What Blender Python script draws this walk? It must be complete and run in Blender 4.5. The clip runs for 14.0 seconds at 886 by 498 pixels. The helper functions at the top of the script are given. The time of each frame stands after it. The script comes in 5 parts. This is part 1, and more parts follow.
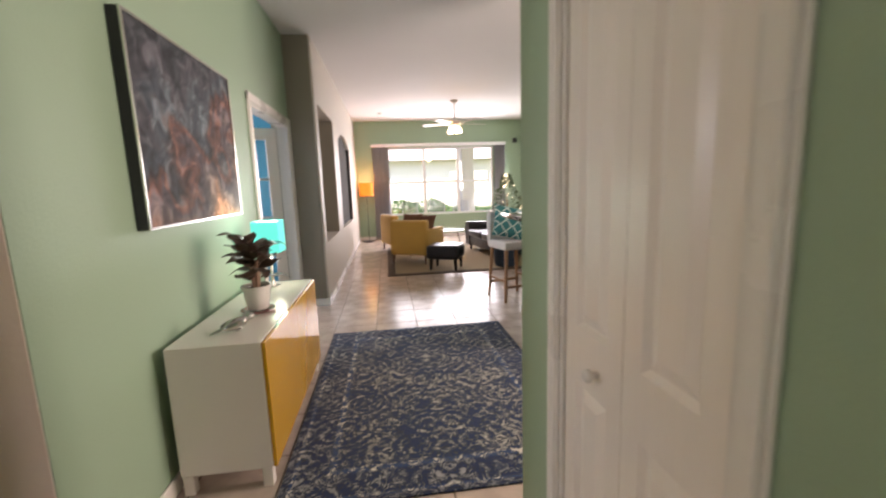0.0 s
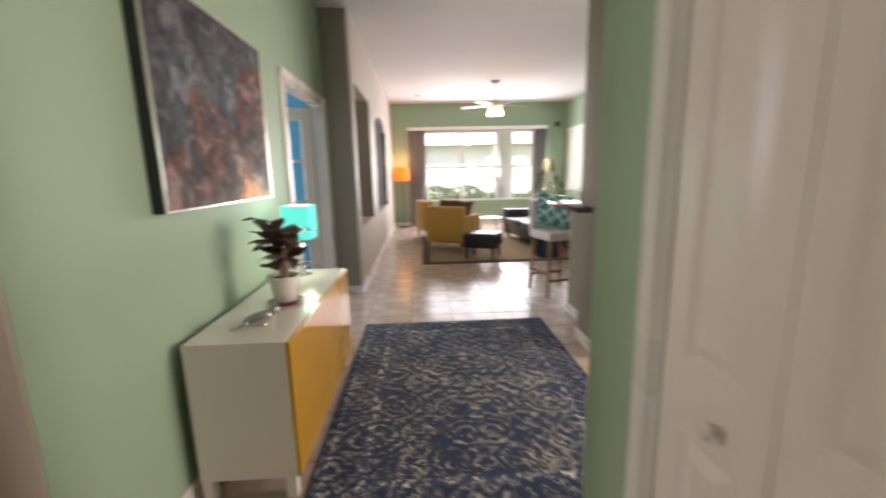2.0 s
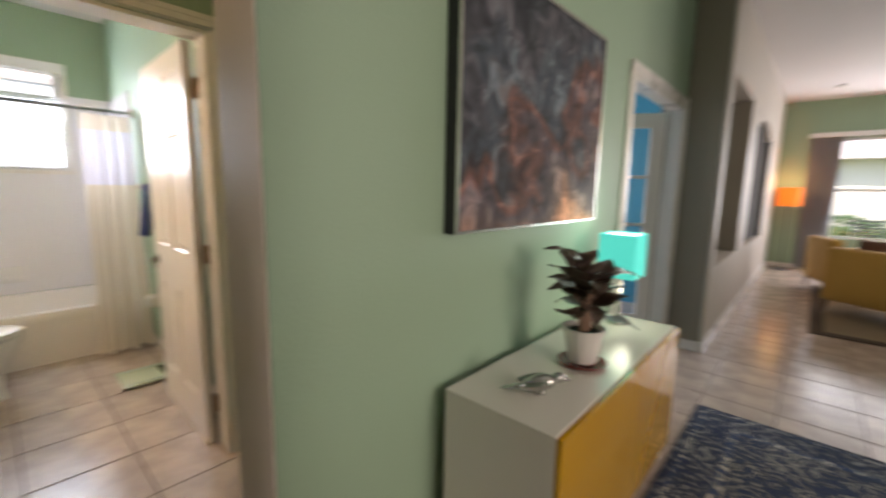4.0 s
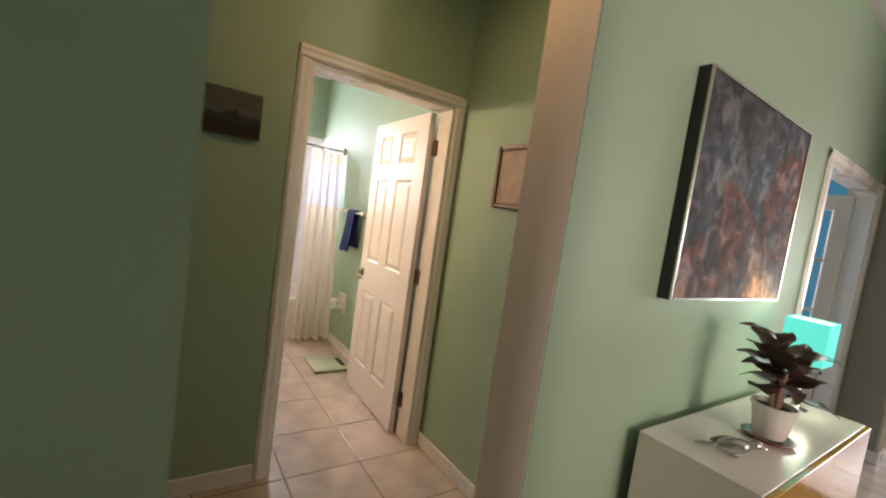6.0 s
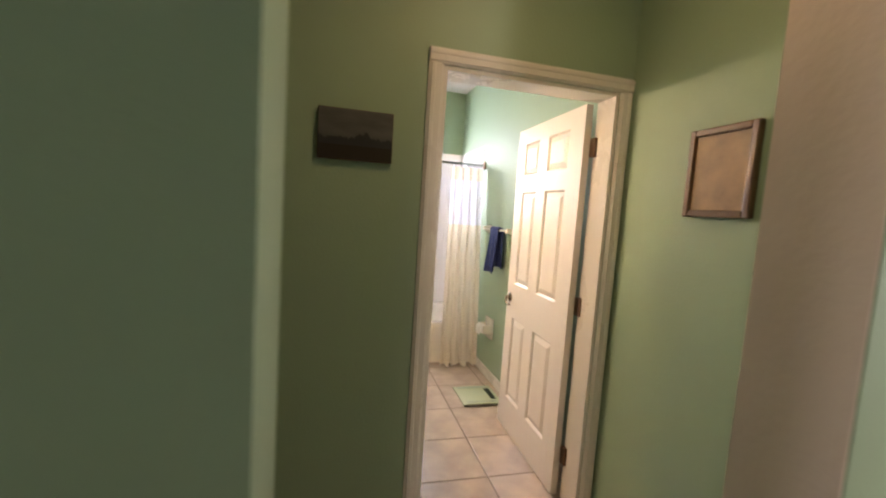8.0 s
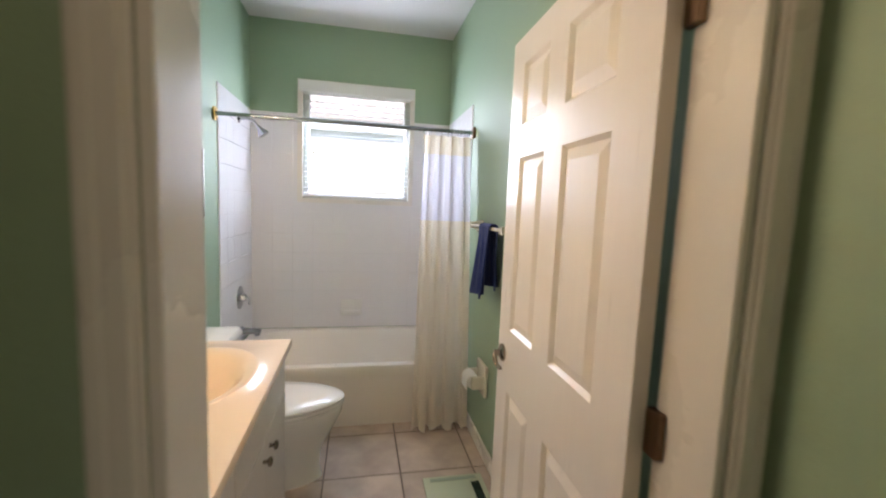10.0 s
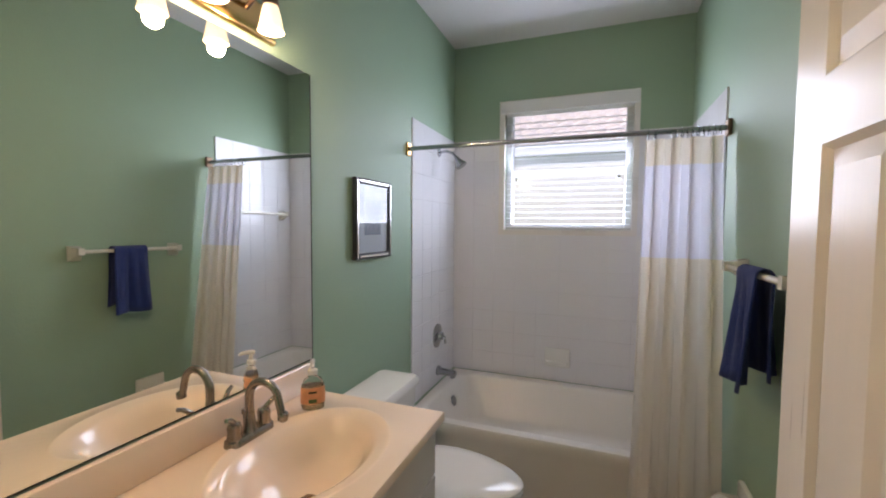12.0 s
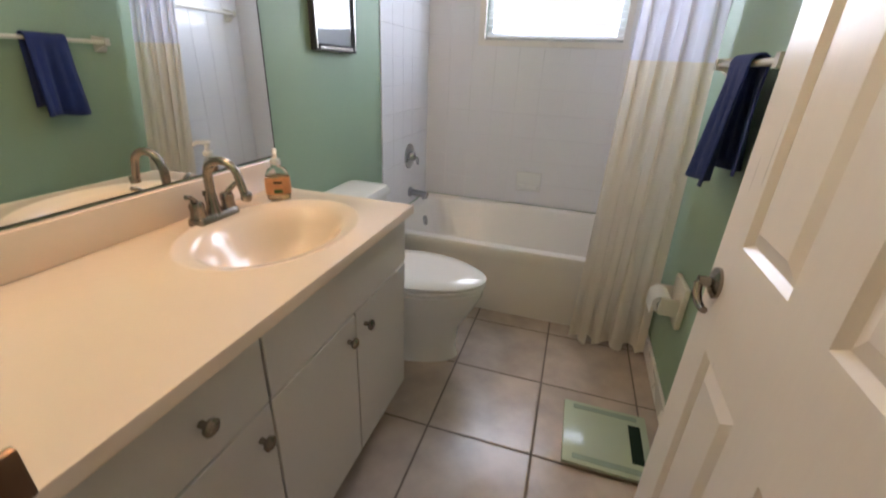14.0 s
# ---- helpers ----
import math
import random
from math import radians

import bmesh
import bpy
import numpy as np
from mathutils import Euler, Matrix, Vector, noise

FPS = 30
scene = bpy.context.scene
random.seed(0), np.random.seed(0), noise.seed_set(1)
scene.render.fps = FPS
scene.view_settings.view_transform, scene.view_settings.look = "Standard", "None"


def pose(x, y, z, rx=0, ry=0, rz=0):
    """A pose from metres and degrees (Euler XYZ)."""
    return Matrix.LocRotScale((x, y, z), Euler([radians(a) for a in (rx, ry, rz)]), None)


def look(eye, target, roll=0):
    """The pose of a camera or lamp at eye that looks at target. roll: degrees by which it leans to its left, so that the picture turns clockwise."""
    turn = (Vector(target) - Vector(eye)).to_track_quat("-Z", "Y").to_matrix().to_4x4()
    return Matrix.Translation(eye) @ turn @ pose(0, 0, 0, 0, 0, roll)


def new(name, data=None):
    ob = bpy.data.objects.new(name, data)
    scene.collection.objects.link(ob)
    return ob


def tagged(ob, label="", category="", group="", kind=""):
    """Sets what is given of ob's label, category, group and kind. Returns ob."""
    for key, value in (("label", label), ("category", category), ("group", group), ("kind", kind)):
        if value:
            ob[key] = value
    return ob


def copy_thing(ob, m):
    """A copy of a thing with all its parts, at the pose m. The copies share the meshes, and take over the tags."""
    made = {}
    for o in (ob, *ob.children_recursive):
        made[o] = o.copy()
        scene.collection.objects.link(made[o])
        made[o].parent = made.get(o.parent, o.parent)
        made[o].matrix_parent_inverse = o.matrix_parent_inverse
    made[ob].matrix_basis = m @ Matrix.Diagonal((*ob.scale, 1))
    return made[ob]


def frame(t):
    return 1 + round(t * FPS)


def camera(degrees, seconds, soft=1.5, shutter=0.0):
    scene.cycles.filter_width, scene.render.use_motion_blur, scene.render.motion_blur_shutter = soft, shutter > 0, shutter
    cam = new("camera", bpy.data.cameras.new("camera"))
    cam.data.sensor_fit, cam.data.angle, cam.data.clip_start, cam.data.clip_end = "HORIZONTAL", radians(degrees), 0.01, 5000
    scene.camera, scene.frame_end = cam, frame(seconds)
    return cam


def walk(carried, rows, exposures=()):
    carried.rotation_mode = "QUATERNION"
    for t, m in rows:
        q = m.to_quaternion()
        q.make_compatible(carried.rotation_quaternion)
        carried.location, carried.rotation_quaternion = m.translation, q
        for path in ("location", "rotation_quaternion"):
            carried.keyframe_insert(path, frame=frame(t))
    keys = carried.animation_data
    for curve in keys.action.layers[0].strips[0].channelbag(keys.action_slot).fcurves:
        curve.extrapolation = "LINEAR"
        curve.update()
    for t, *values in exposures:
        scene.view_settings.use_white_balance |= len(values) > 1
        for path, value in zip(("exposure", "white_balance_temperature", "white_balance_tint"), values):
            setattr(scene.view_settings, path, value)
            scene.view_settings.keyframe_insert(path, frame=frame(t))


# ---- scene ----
cam = camera(94.2, 14.0, soft=2.0, shutter=0.5)
PATH = [
    (0, (-0.002, -0.059, 1.353), (0.254, 1.901, 1.047), -2.0),
    (0.5, (-0.068, 0.043, 1.337), (0.076, 1.996, 0.929), 0.2),
    (1, (-0.073, 0.065, 1.339), (0.164, 2.004, 0.908), -0.2),
    (1.5, (-0.02, 0.068, 1.352), (0.409, 1.982, 0.961), -0.5),
    (2, (-0.029, 0.204, 1.342), (0.065, 2.167, 0.974), -1.3),
    (2.5, (-0.088, 0.475, 1.36), (-0.661, 2.368, 1.062), -0.5),
    (3, (-0.187, 0.651, 1.374), (-0.886, 2.509, 1.124), -2.7),
    (3.5, (-0.171, 0.753, 1.378), (-1.067, 2.526, 1.147), -0.4),
    (4, (-0.141, 0.791, 1.357), (-1.461, 2.265, 1.063), 1.1),
    (4.2, (-0.152, 0.76, 1.37), (-1.655, 2.045, 1.07), 0.3),
    (6.5, (-0.206, 0.095, 1.413), (-1.899, 1.15, 1.267), 10.8),
    (6.6, (-0.202, 0.082, 1.417), (-1.916, 1.099, 1.258), 11.0),
    (7, (-0.201, 0.069, 1.43), (-1.968, 0.976, 1.192), 10.2),
    (7.2, (-0.21, 0.075, 1.432), (-2.02, 0.9, 1.23), 8.6),
    (8.2, (-0.66, 0.42, 1.44), (-2.59, 0.88, 1.25), 3.0),
    (9.3, (-1.181, 0.837, 1.444), (-3.125, 1.261, 1.242), -0.9),
    (9.5, (-1.334, 0.87, 1.452), (-3.298, 1.208, 1.276), -1.1),
    (10, (-1.695, 0.946, 1.424), (-3.643, 1.348, 1.216), 2.3),
    (10.3, (-1.884, 0.965, 1.426), (-3.832, 1.376, 1.23), 2.2),
    (10.5, (-1.982, 0.987, 1.432), (-3.949, 1.281, 1.222), 1.0),
    (11, (-2.125, 1.067, 1.432), (-4.112, 0.929, 1.245), 2.1),
    (11.5, (-2.183, 1.12, 1.446), (-4.104, 0.583, 1.301), 1.3),
    (12, (-2.2, 1.145, 1.459), (-4.068, 0.439, 1.354), 0.4),
    (12.5, (-2.204, 1.145, 1.453), (-4.08, 0.459, 1.35), 0.8),
    (13, (-2.206, 1.147, 1.43), (-4.087, 0.522, 1.164), 1.1),
    (13.5, (-2.216, 1.159, 1.324), (-4.041, 0.594, 0.733), 1.9),
    (13.7, (-2.213, 1.146, 1.299), (-4.012, 0.614, 0.604), 2.0),
    (14, (-2.223, 1.155, 1.27), (-3.977, 0.633, 0.463), 2.6),
]
EXPOSURES = [(0, 1.95, 6900, 26), (2, 1.85, 6800, 24), (3, 1.4, 6700, 20), (4.2, 1.4, 6700, 20), (6.5, 1.75, 6900, 24), (7.2, 1.8, 6900, 24), (9.5, 1.55, 6500, 20), (10, 1.05, 6300, 20), (10.5, 0.75, 6200, 20), (11.5, 0.5, 6200, 22), (12.5, 0.45, 6200, 23), (13, 0.45, 6200, 23), (14, 0.8, 6200, 20)]
walk(cam, [(t, look(eye, target, roll)) for t, eye, target, roll in PATH], EXPOSURES)

# ---------------------------------------------------------------- light
world = bpy.data.worlds.new("sky")
scene.world = world
world.use_nodes = True
wn = world.node_tree
sky = wn.nodes.new("ShaderNodeTexSky")
sky.sky_type, sky.sun_disc = 'NISHITA', False
sky.sun_elevation, sky.sun_rotation = radians(46), radians(138)
wn.links.new(sky.outputs[0], wn.nodes["Background"].inputs[0])
wn.nodes["Background"].inputs[1].default_value = 0.15


def lamp(name, kind, m, energy, colour, size=0.1, size_y=None):
    d = bpy.data.lights.new(name, kind)
    d.energy, d.color = energy, colour
    if kind == 'AREA':
        d.size = size
        if size_y:
            d.shape, d.size_y = 'RECTANGLE', size_y
    elif kind == 'SUN':
        d.angle = size
    else:
        d.shadow_soft_size = size
    ob = new(name, d)
    ob.matrix_world = m
    return ob


lamp("sun", 'SUN', look((0, 0, 20), (-9, 10, 6)), 3.0, (1, 0.95, 0.86), radians(0.5))
lamp("daylight_living_window", 'AREA', look((1.45, 10.72, 1.5), (1.45, 0, 0.2)), 42, (0.93, 0.97, 1.0), 2.7, 1.7)
lamp("daylight_side_window", 'AREA', look((3.56, 10.1, 1.6), (0, 9, 0.8)), 5, (0.95, 0.98, 1.0), 1.2, 1.4)
# added fill to brighten the bedroom; stands for an unseen window
lamp("bedroom_fill", 'AREA', look((-3.58, 3.9, 1.5), (-1, 4.2, 1.3)), 20, (0.9, 0.96, 1.0), 1.3, 1.1)
lamp("daylight_bath_window", 'AREA', look((-5.205, 0.92, 1.88), (-2, 0.9, 0.9)), 16, (0.82, 0.91, 1.0), 0.8, 0.85)
# added warm fill from the entry side, set at an assumed, unseen sidelight
lamp("entry_sidelight_fill", 'AREA', look((-0.90, -1.58, 1.1), (-0.88, 2, 1.0)), 1.7, (1.0, 0.88, 0.78), 0.18, 1.8)
lamp("daylight_kitchen", 'AREA', look((3.55, 1.9, 1.6), (-1, 2.2, 1.2)), 34, (1.0, 0.90, 0.78), 0.9, 1.8)

# ---------------------------------------------------------------- materials


def nodes_of(name):
    m = bpy.data.materials.new(name)
    m.use_nodes = True
    t = m.node_tree
    return m, t, t.nodes["Principled BSDF"]


def mat(name, colour, rough=0.5, metal=0.0, var=0.12, scale=6.0, bump=0.0, bscale=120.0, coat=0.0, emit=0.0, island=0.0, transmission=0.0, sheen=0.0, stretch=None, dark=None):
    """A painted, woven or metal surface with a large and a small variation and fine relief."""
    m, t, b = nodes_of(name)
    n, l = t.nodes, t.links
    co = n.new("ShaderNodeTexCoord")
    mp = n.new("ShaderNodeMapping")
    l.new(co.outputs["Object"], mp.inputs[0])
    if stretch:
        mp.inputs["Scale"].default_value = stretch
    big = n.new("ShaderNodeTexNoise")
    big.inputs["Scale"].default_value, big.inputs["Detail"].default_value = scale, 6
    l.new(mp.outputs[0], big.inputs["Vector"])
    mix = n.new("ShaderNodeMix")
    mix.data_type = 'RGBA'
    d = dark or tuple(c * (1 - 2 * var) for c in colour)
    mix.inputs[6].default_value, mix.inputs[7].default_value = (*d, 1), (*colour, 1)
    l.new(big.outputs[0], mix.inputs[0])
    col = mix.outputs[2]
    if island:
        info = n.new("ShaderNodeObjectInfo")
        hsv = n.new("ShaderNodeHueSaturation")
        ma = n.new("ShaderNodeMapRange")
        ma.inputs[3].default_value, ma.inputs[4].default_value = 1 - island, 1 + island
        l.new(info.outputs["Random"], ma.inputs[0])
        l.new(ma.outputs[0], hsv.inputs["Value"])
        l.new(col, hsv.inputs["Color"])
        col = hsv.outputs[0]
    l.new(col, b.inputs["Base Color"])
    rr = n.new("ShaderNodeMapRange")
    rr.inputs[3].default_value, rr.inputs[4].default_value = max(0.02, rough - 0.06), min(1, rough + 0.06)
    l.new(big.outputs[0], rr.inputs[0])
    l.new(rr.outputs[0], b.inputs["Roughness"])
    b.inputs["Metallic"].default_value = metal
    b.inputs["Coat Weight"].default_value = coat
    b.inputs["Transmission Weight"].default_value = transmission
    b.inputs["Sheen Weight"].default_value = sheen
    if emit:
        b.inputs["Emission Color"].default_value = (*colour, 1)
        b.inputs["Emission Strength"].default_value = emit
    if bump:
        fine = n.new("ShaderNodeTexNoise")
        fine.inputs["Scale"].default_value, fine.inputs["Detail"].default_value = bscale, 3
        l.new(mp.outputs[0], fine.inputs["Vector"])
        bp = n.new("ShaderNodeBump")
        bp.inputs["Strength"].default_value, bp.inputs["Distance"].default_value = bump, 0.01
        l.new(fine.outputs[0], bp.inputs["Height"])
        l.new(bp.outputs[0], b.inputs["Normal"])
    return m


def wood(name, light, dark, rough=0.4, scale=(2, 30, 30)):
    return mat(name, light, rough, var=0.2, scale=1.0, bump=0.08, bscale=3, stretch=scale, dark=dark)


def glass(name, colour=(1, 1, 1), rough=0.02):
    m, t, b = nodes_of(name)
    b.inputs["Base Color"].default_value = (*colour, 1)
    b.inputs["Transmission Weight"].default_value, b.inputs["Roughness"].default_value = 1.0, rough
    b.inputs["IOR"].default_value = 1.1
    return m


def clear_pane(name):
    m, t, b = nodes_of(name)
    n, l = t.nodes, t.links
    tr = n.new("ShaderNodeBsdfTransparent")
    gl = n.new("ShaderNodeBsdfGlossy")
    gl.inputs["Roughness"].default_value = 0.03
    mx = n.new("ShaderNodeMixShader")
    mx.inputs[0].default_value = 0.06
    l.new(tr.outputs[0], mx.inputs[1])
    l.new(gl.outputs[0], mx.inputs[2])
    l.new(mx.outputs[0], n["Material Output"].inputs[0])
    return m


def cloth(name, colour, see=0.3, var=0.06):
    """Thin woven fabric that lets part of the light through."""
    m = mat(name, colour, 0.85, var=var, scale=10, bump=0.15, bscale=400)
    t = m.node_tree
    n, l = t.nodes, t.links
    tl = n.new("ShaderNodeBsdfTranslucent")
    tl.inputs[0].default_value = (*colour, 1)
    mx = n.new("ShaderNodeMixShader")
    mx.inputs[0].default_value = see
    l.new(n["Principled BSDF"].outputs[0], mx.inputs[1])
    l.new(tl.outputs[0], mx.inputs[2])
    l.new(mx.outputs[0], n["Material Output"].inputs[0])
    return m


def ramp(n, stops):
    r = n.new("ShaderNodeValToRGB")
    e = r.color_ramp.elements
    e[0].position, e[0].color = stops[0][0], (*stops[0][1], 1)
    e[1].position, e[1].color = stops[-1][0], (*stops[-1][1], 1)
    for p, c in stops[1:-1]:
        x = e.new(p)
        x.color = (*c, 1)
    return r


def canvas_paint(name):
    """Abstract painting: slate blues above, rust and pink below, in brushed clouds."""
    m, t, b = nodes_of(name)
    n, l = t.nodes, t.links
    co = n.new("ShaderNodeTexCoord")
    a = n.new("ShaderNodeTexNoise")
    a.inputs["Scale"].default_value, a.inputs["Detail"].default_value, a.inputs["Distortion"].default_value = 3.2, 9, 0.45
    c = n.new("ShaderNodeTexNoise")
    c.inputs["Scale"].default_value, c.inputs["Detail"].default_value, c.inputs["Distortion"].default_value = 10, 12, 0.9
    l.new(co.outputs["Object"], a.inputs["Vector"])
    l.new(co.outputs["Object"], c.inputs["Vector"])
    sep = n.new("ShaderNodeSeparateXYZ")
    l.new(co.outputs["Object"], sep.inputs[0])
    hgt = n.new("ShaderNodeMapRange")
    hgt.inputs[1].default_value, hgt.inputs[2].default_value = 0.55, -0.5
    l.new(sep.outputs[2], hgt.inputs[0])
    sid = n.new("ShaderNodeMapRange")
    sid.inputs[1].default_value, sid.inputs[2].default_value = -0.55, 0.55
    sid.inputs[3].default_value, sid.inputs[4].default_value = -0.18, 0.22
    l.new(sep.outputs[1], sid.inputs[0])
    add = n.new("ShaderNodeMath")
    add.operation = 'ADD'
    l.new(hgt.outputs[0], add.inputs[0])
    l.new(sid.outputs[0], add.inputs[1])
    add2 = n.new("ShaderNodeMath")
    add2.operation = 'MULTIPLY_ADD'
    add2.inputs[1].default_value = 1.5
    l.new(a.outputs[0], add2.inputs[0])
    l.new(add.outputs[0], add2.inputs[2])
    sub = n.new("ShaderNodeMath")
    sub.operation = 'SUBTRACT'
    sub.inputs[1].default_value = 0.84
    l.new(add2.outputs[0], sub.inputs[0])
    r = ramp(n, [(0.0, (0.045, 0.05, 0.058)), (0.22, (0.07, 0.07, 0.082)), (0.36, (0.085, 0.105, 0.125)), (0.47, (0.075, 0.065, 0.068)), (0.56, (0.15, 0.075, 0.06)), (0.66, (0.10, 0.085, 0.095)), (0.78, (0.15, 0.115, 0.11)), (0.9, (0.22, 0.14, 0.115)), (1.0, (0.40, 0.20, 0.12))])
    l.new(sub.outputs[0], r.inputs[0])
    r2 = ramp(n, [(0.34, (0.38, 0.38, 0.40)), (0.47, (0.8, 0.8, 0.82)), (0.54, (1.15, 1.13, 1.1)), (0.66, (2.4, 2.3, 2.25))])
    l.new(c.outputs[0], r2.inputs[0])
    mu = n.new("ShaderNodeMix")
    mu.data_type, mu.blend_type = 'RGBA', 'MULTIPLY'
    mu.inputs[0].default_value = 0.85
    l.new(r.outputs[0], mu.inputs[6])
    l.new(r2.outputs[0], mu.inputs[7])
    l.new(mu.outputs[2], b.inputs["Base Color"])
    b.inputs["Roughness"].default_value = 0.75
    b.inputs["Specular IOR Level"].default_value = 0.25
    bp = n.new("ShaderNodeBump")
    bp.inputs["Strength"].default_value, bp.inputs["Distance"].default_value = 0.4, 0.004
    l.new(c.outputs[0], bp.inputs["Height"])
    l.new(bp.outputs[0], b.inputs["Normal"])
    return m


def rug_pattern(name):
    """Distressed oriental rug: navy and slate with broken pale ornament and a banded border."""
    m, t, b = nodes_of(name)
    n, l = t.nodes, t.links
    co = n.new("ShaderNodeTexCoord")

    def tex(kind, scale, **k):
        x = n.new(kind)
        x.inputs["Scale"].default_value = scale
        l.new(co.outputs["Object"], x.inputs["Vector"])
        return x

    def math(op, a, c):
        x = n.new("ShaderNodeMath")
        x.operation = op
        for i, v in enumerate((a, c)):
            if isinstance(v, (int, float)):
                x.inputs[i].default_value = v
            else:
                l.new(v, x.inputs[i])
        return x.outputs[0]
    sep = n.new("ShaderNodeSeparateXYZ")
    l.new(co.outputs["Object"], sep.inputs[0])
    ax, ay = math('ABSOLUTE', sep.outputs[0], 0), math('ABSOLUTE', sep.outputs[1], 0)
    warp = tex("ShaderNodeTexNoise", 16)
    fold = n.new("ShaderNodeCombineXYZ")
    l.new(math('ADD', ax, math('MULTIPLY', warp.outputs[0], 0.03)), fold.inputs[0])
    l.new(math('ADD', ay, math('MULTIPLY', warp.outputs[0], 0.03)), fold.inputs[1])

    def ornament(kind, scale):
        x = n.new(kind)
        x.inputs["Scale"].default_value = scale
        l.new(fold.outputs[0], x.inputs["Vector"])
        return x
    v1 = ornament("ShaderNodeTexVoronoi", 4.2)
    v1.distance = 'EUCLIDEAN'
    vine = ornament("ShaderNodeTexNoise", 8)
    vine.inputs["Detail"].default_value, vine.inputs["Distortion"].default_value = 1.5, 2.2
    worn = tex("ShaderNodeTexNoise", 3.4)
    worn.inputs["Detail"].default_value = 8
    dash = n.new("ShaderNodeMapping")
    dash.inputs["Scale"].default_value = (30, 42, 1)
    l.new(co.outputs["Object"], dash.inputs[0])
    scuff = n.new("ShaderNodeTexNoise")
    scuff.inputs["Scale"].default_value, scuff.inputs["Detail"].default_value = 1.0, 4
    l.new(dash.outputs[0], scuff.inputs["Vector"])
    fine = tex("ShaderNodeTexNoise", 170)
    fsep = n.new("ShaderNodeSeparateXYZ")
    l.new(fold.outputs[0], fsep.inputs[0])
    fx, fy = fsep.outputs[0], fsep.outputs[1]
    flowers = math('MULTIPLY', math('SINE', math('MULTIPLY', fx, 62), 0), math('SINE', math('MULTIPLY', fy, 62), 0))
    rings_ = math('SINE', math('MULTIPLY', v1.outputs[0], 34), 0)
    vines = math('SINE', math('MULTIPLY', vine.outputs[0], 52), 0)
    motif = math('ADD', math('MULTIPLY', rings_, 0.14), math('MULTIPLY', flowers, 0.14))
    motif = math('ADD', motif, math('MULTIPLY', vines, 0.26))
    motif = math('ADD', motif, math('MULTIPLY', worn.outputs[0], 0.85))
    motif = math('ADD', motif, math('MULTIPLY', scuff.outputs[0], 1.05))
    motif = math('ADD', motif, math('MULTIPLY', fine.outputs[0], 0.12))
    motif = math('MULTIPLY', math('ADD', motif, -0.05), 0.56)
    r = ramp(n, [(0.25, (0.006, 0.022, 0.075)), (0.46, (0.010, 0.030, 0.085)), (0.56, (0.016, 0.024, 0.038)), (0.615, (0.035, 0.045, 0.055)), (0.65, (0.15, 0.155, 0.15)), (0.72, (0.27, 0.265, 0.245)), (0.85, (0.38, 0.36, 0.33))])
    l.new(motif, r.inputs[0])
    ex = math('SUBTRACT', 0.79, math('ABSOLUTE', sep.outputs[0], 0))
    ey = math('SUBTRACT', 1.1, math('ABSOLUTE', sep.outputs[1], 0))
    edge = math('MINIMUM', ex, ey)
    band = ramp(n, [(0.0, (0.55, 0.6, 0.7)), (0.035, (0.5, 0.55, 0.7)), (0.05, (1.9, 1.85, 1.75)), (0.065, (0.7, 0.75, 0.85)), (0.2, (0.75, 0.8, 0.9)), (0.215, (1.9, 1.85, 1.75)), (0.235, (1.9, 1.85, 1.75)), (0.25, (1, 1, 1)), (1, (1, 1, 1))])
    l.new(edge, band.inputs[0])
    mu = n.new("ShaderNodeMix")
    mu.data_type, mu.blend_type = 'RGBA', 'MULTIPLY'
    mu.inputs[0].default_value = 1
    l.new(r.outputs[0], mu.inputs[6])
    l.new(band.outputs[0], mu.inputs[7])
    l.new(mu.outputs[2], b.inputs["Base Color"])
    b.inputs["Roughness"].default_value, b.inputs["Sheen Weight"].default_value = 0.95, 0.05
    bp = n.new("ShaderNodeBump")
    bp.inputs["Strength"].default_value, bp.inputs["Distance"].default_value = 0.5, 0.004
    l.new(fine.outputs[0], bp.inputs["Height"])
    l.new(bp.outputs[0], b.inputs["Normal"])
    return m


def trellis(name, ground, line):
    """Cushion fabric with a pale quatrefoil trellis."""
    m, t, b = nodes_of(name)
    n, l = t.nodes, t.links
    co = n.new("ShaderNodeTexCoord")
    mp = n.new("ShaderNodeMapping")
    mp.inputs["Rotation"].default_value = (0, 0, radians(45))
    l.new(co.outputs["Object"], mp.inputs[0])
    v = n.new("ShaderNodeTexVoronoi")
    v.feature, v.inputs["Scale"].default_value, v.inputs["Randomness"].default_value = 'DISTANCE_TO_EDGE', 10, 0.15
    v.voronoi_dimensions = '2D'
    l.new(mp.outputs[0], v.inputs["Vector"])
    r = ramp(n, [(0.05, line), (0.08, ground)])
    l.new(v.outputs[0], r.inputs[0])
    l.new(r.outputs[0], b.inputs["Base Color"])
    b.inputs["Roughness"].default_value = 0.8
    return m


GREEN = mat("sage_green_paint", (0.31, 0.43, 0.305), 0.55, var=0.045, scale=1.6, bump=0.10, bscale=90)
BEIGE = mat("beige_textured_paint", (0.76, 0.655, 0.58), 0.5, var=0.05, scale=3, bump=0.12, bscale=45)
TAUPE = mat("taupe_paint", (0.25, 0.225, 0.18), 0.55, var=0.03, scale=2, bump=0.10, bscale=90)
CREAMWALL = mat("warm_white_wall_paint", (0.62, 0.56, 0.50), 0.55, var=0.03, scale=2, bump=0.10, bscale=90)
CEIL = mat("white_ceiling_paint", (0.74, 0.72, 0.72), 0.8, var=0.03, scale=2, bump=0.2, bscale=60)
TRIM = mat("white_gloss_trim_paint", (0.78, 0.74, 0.70), 0.28, var=0.03, scale=3, bump=0.04, bscale=40)
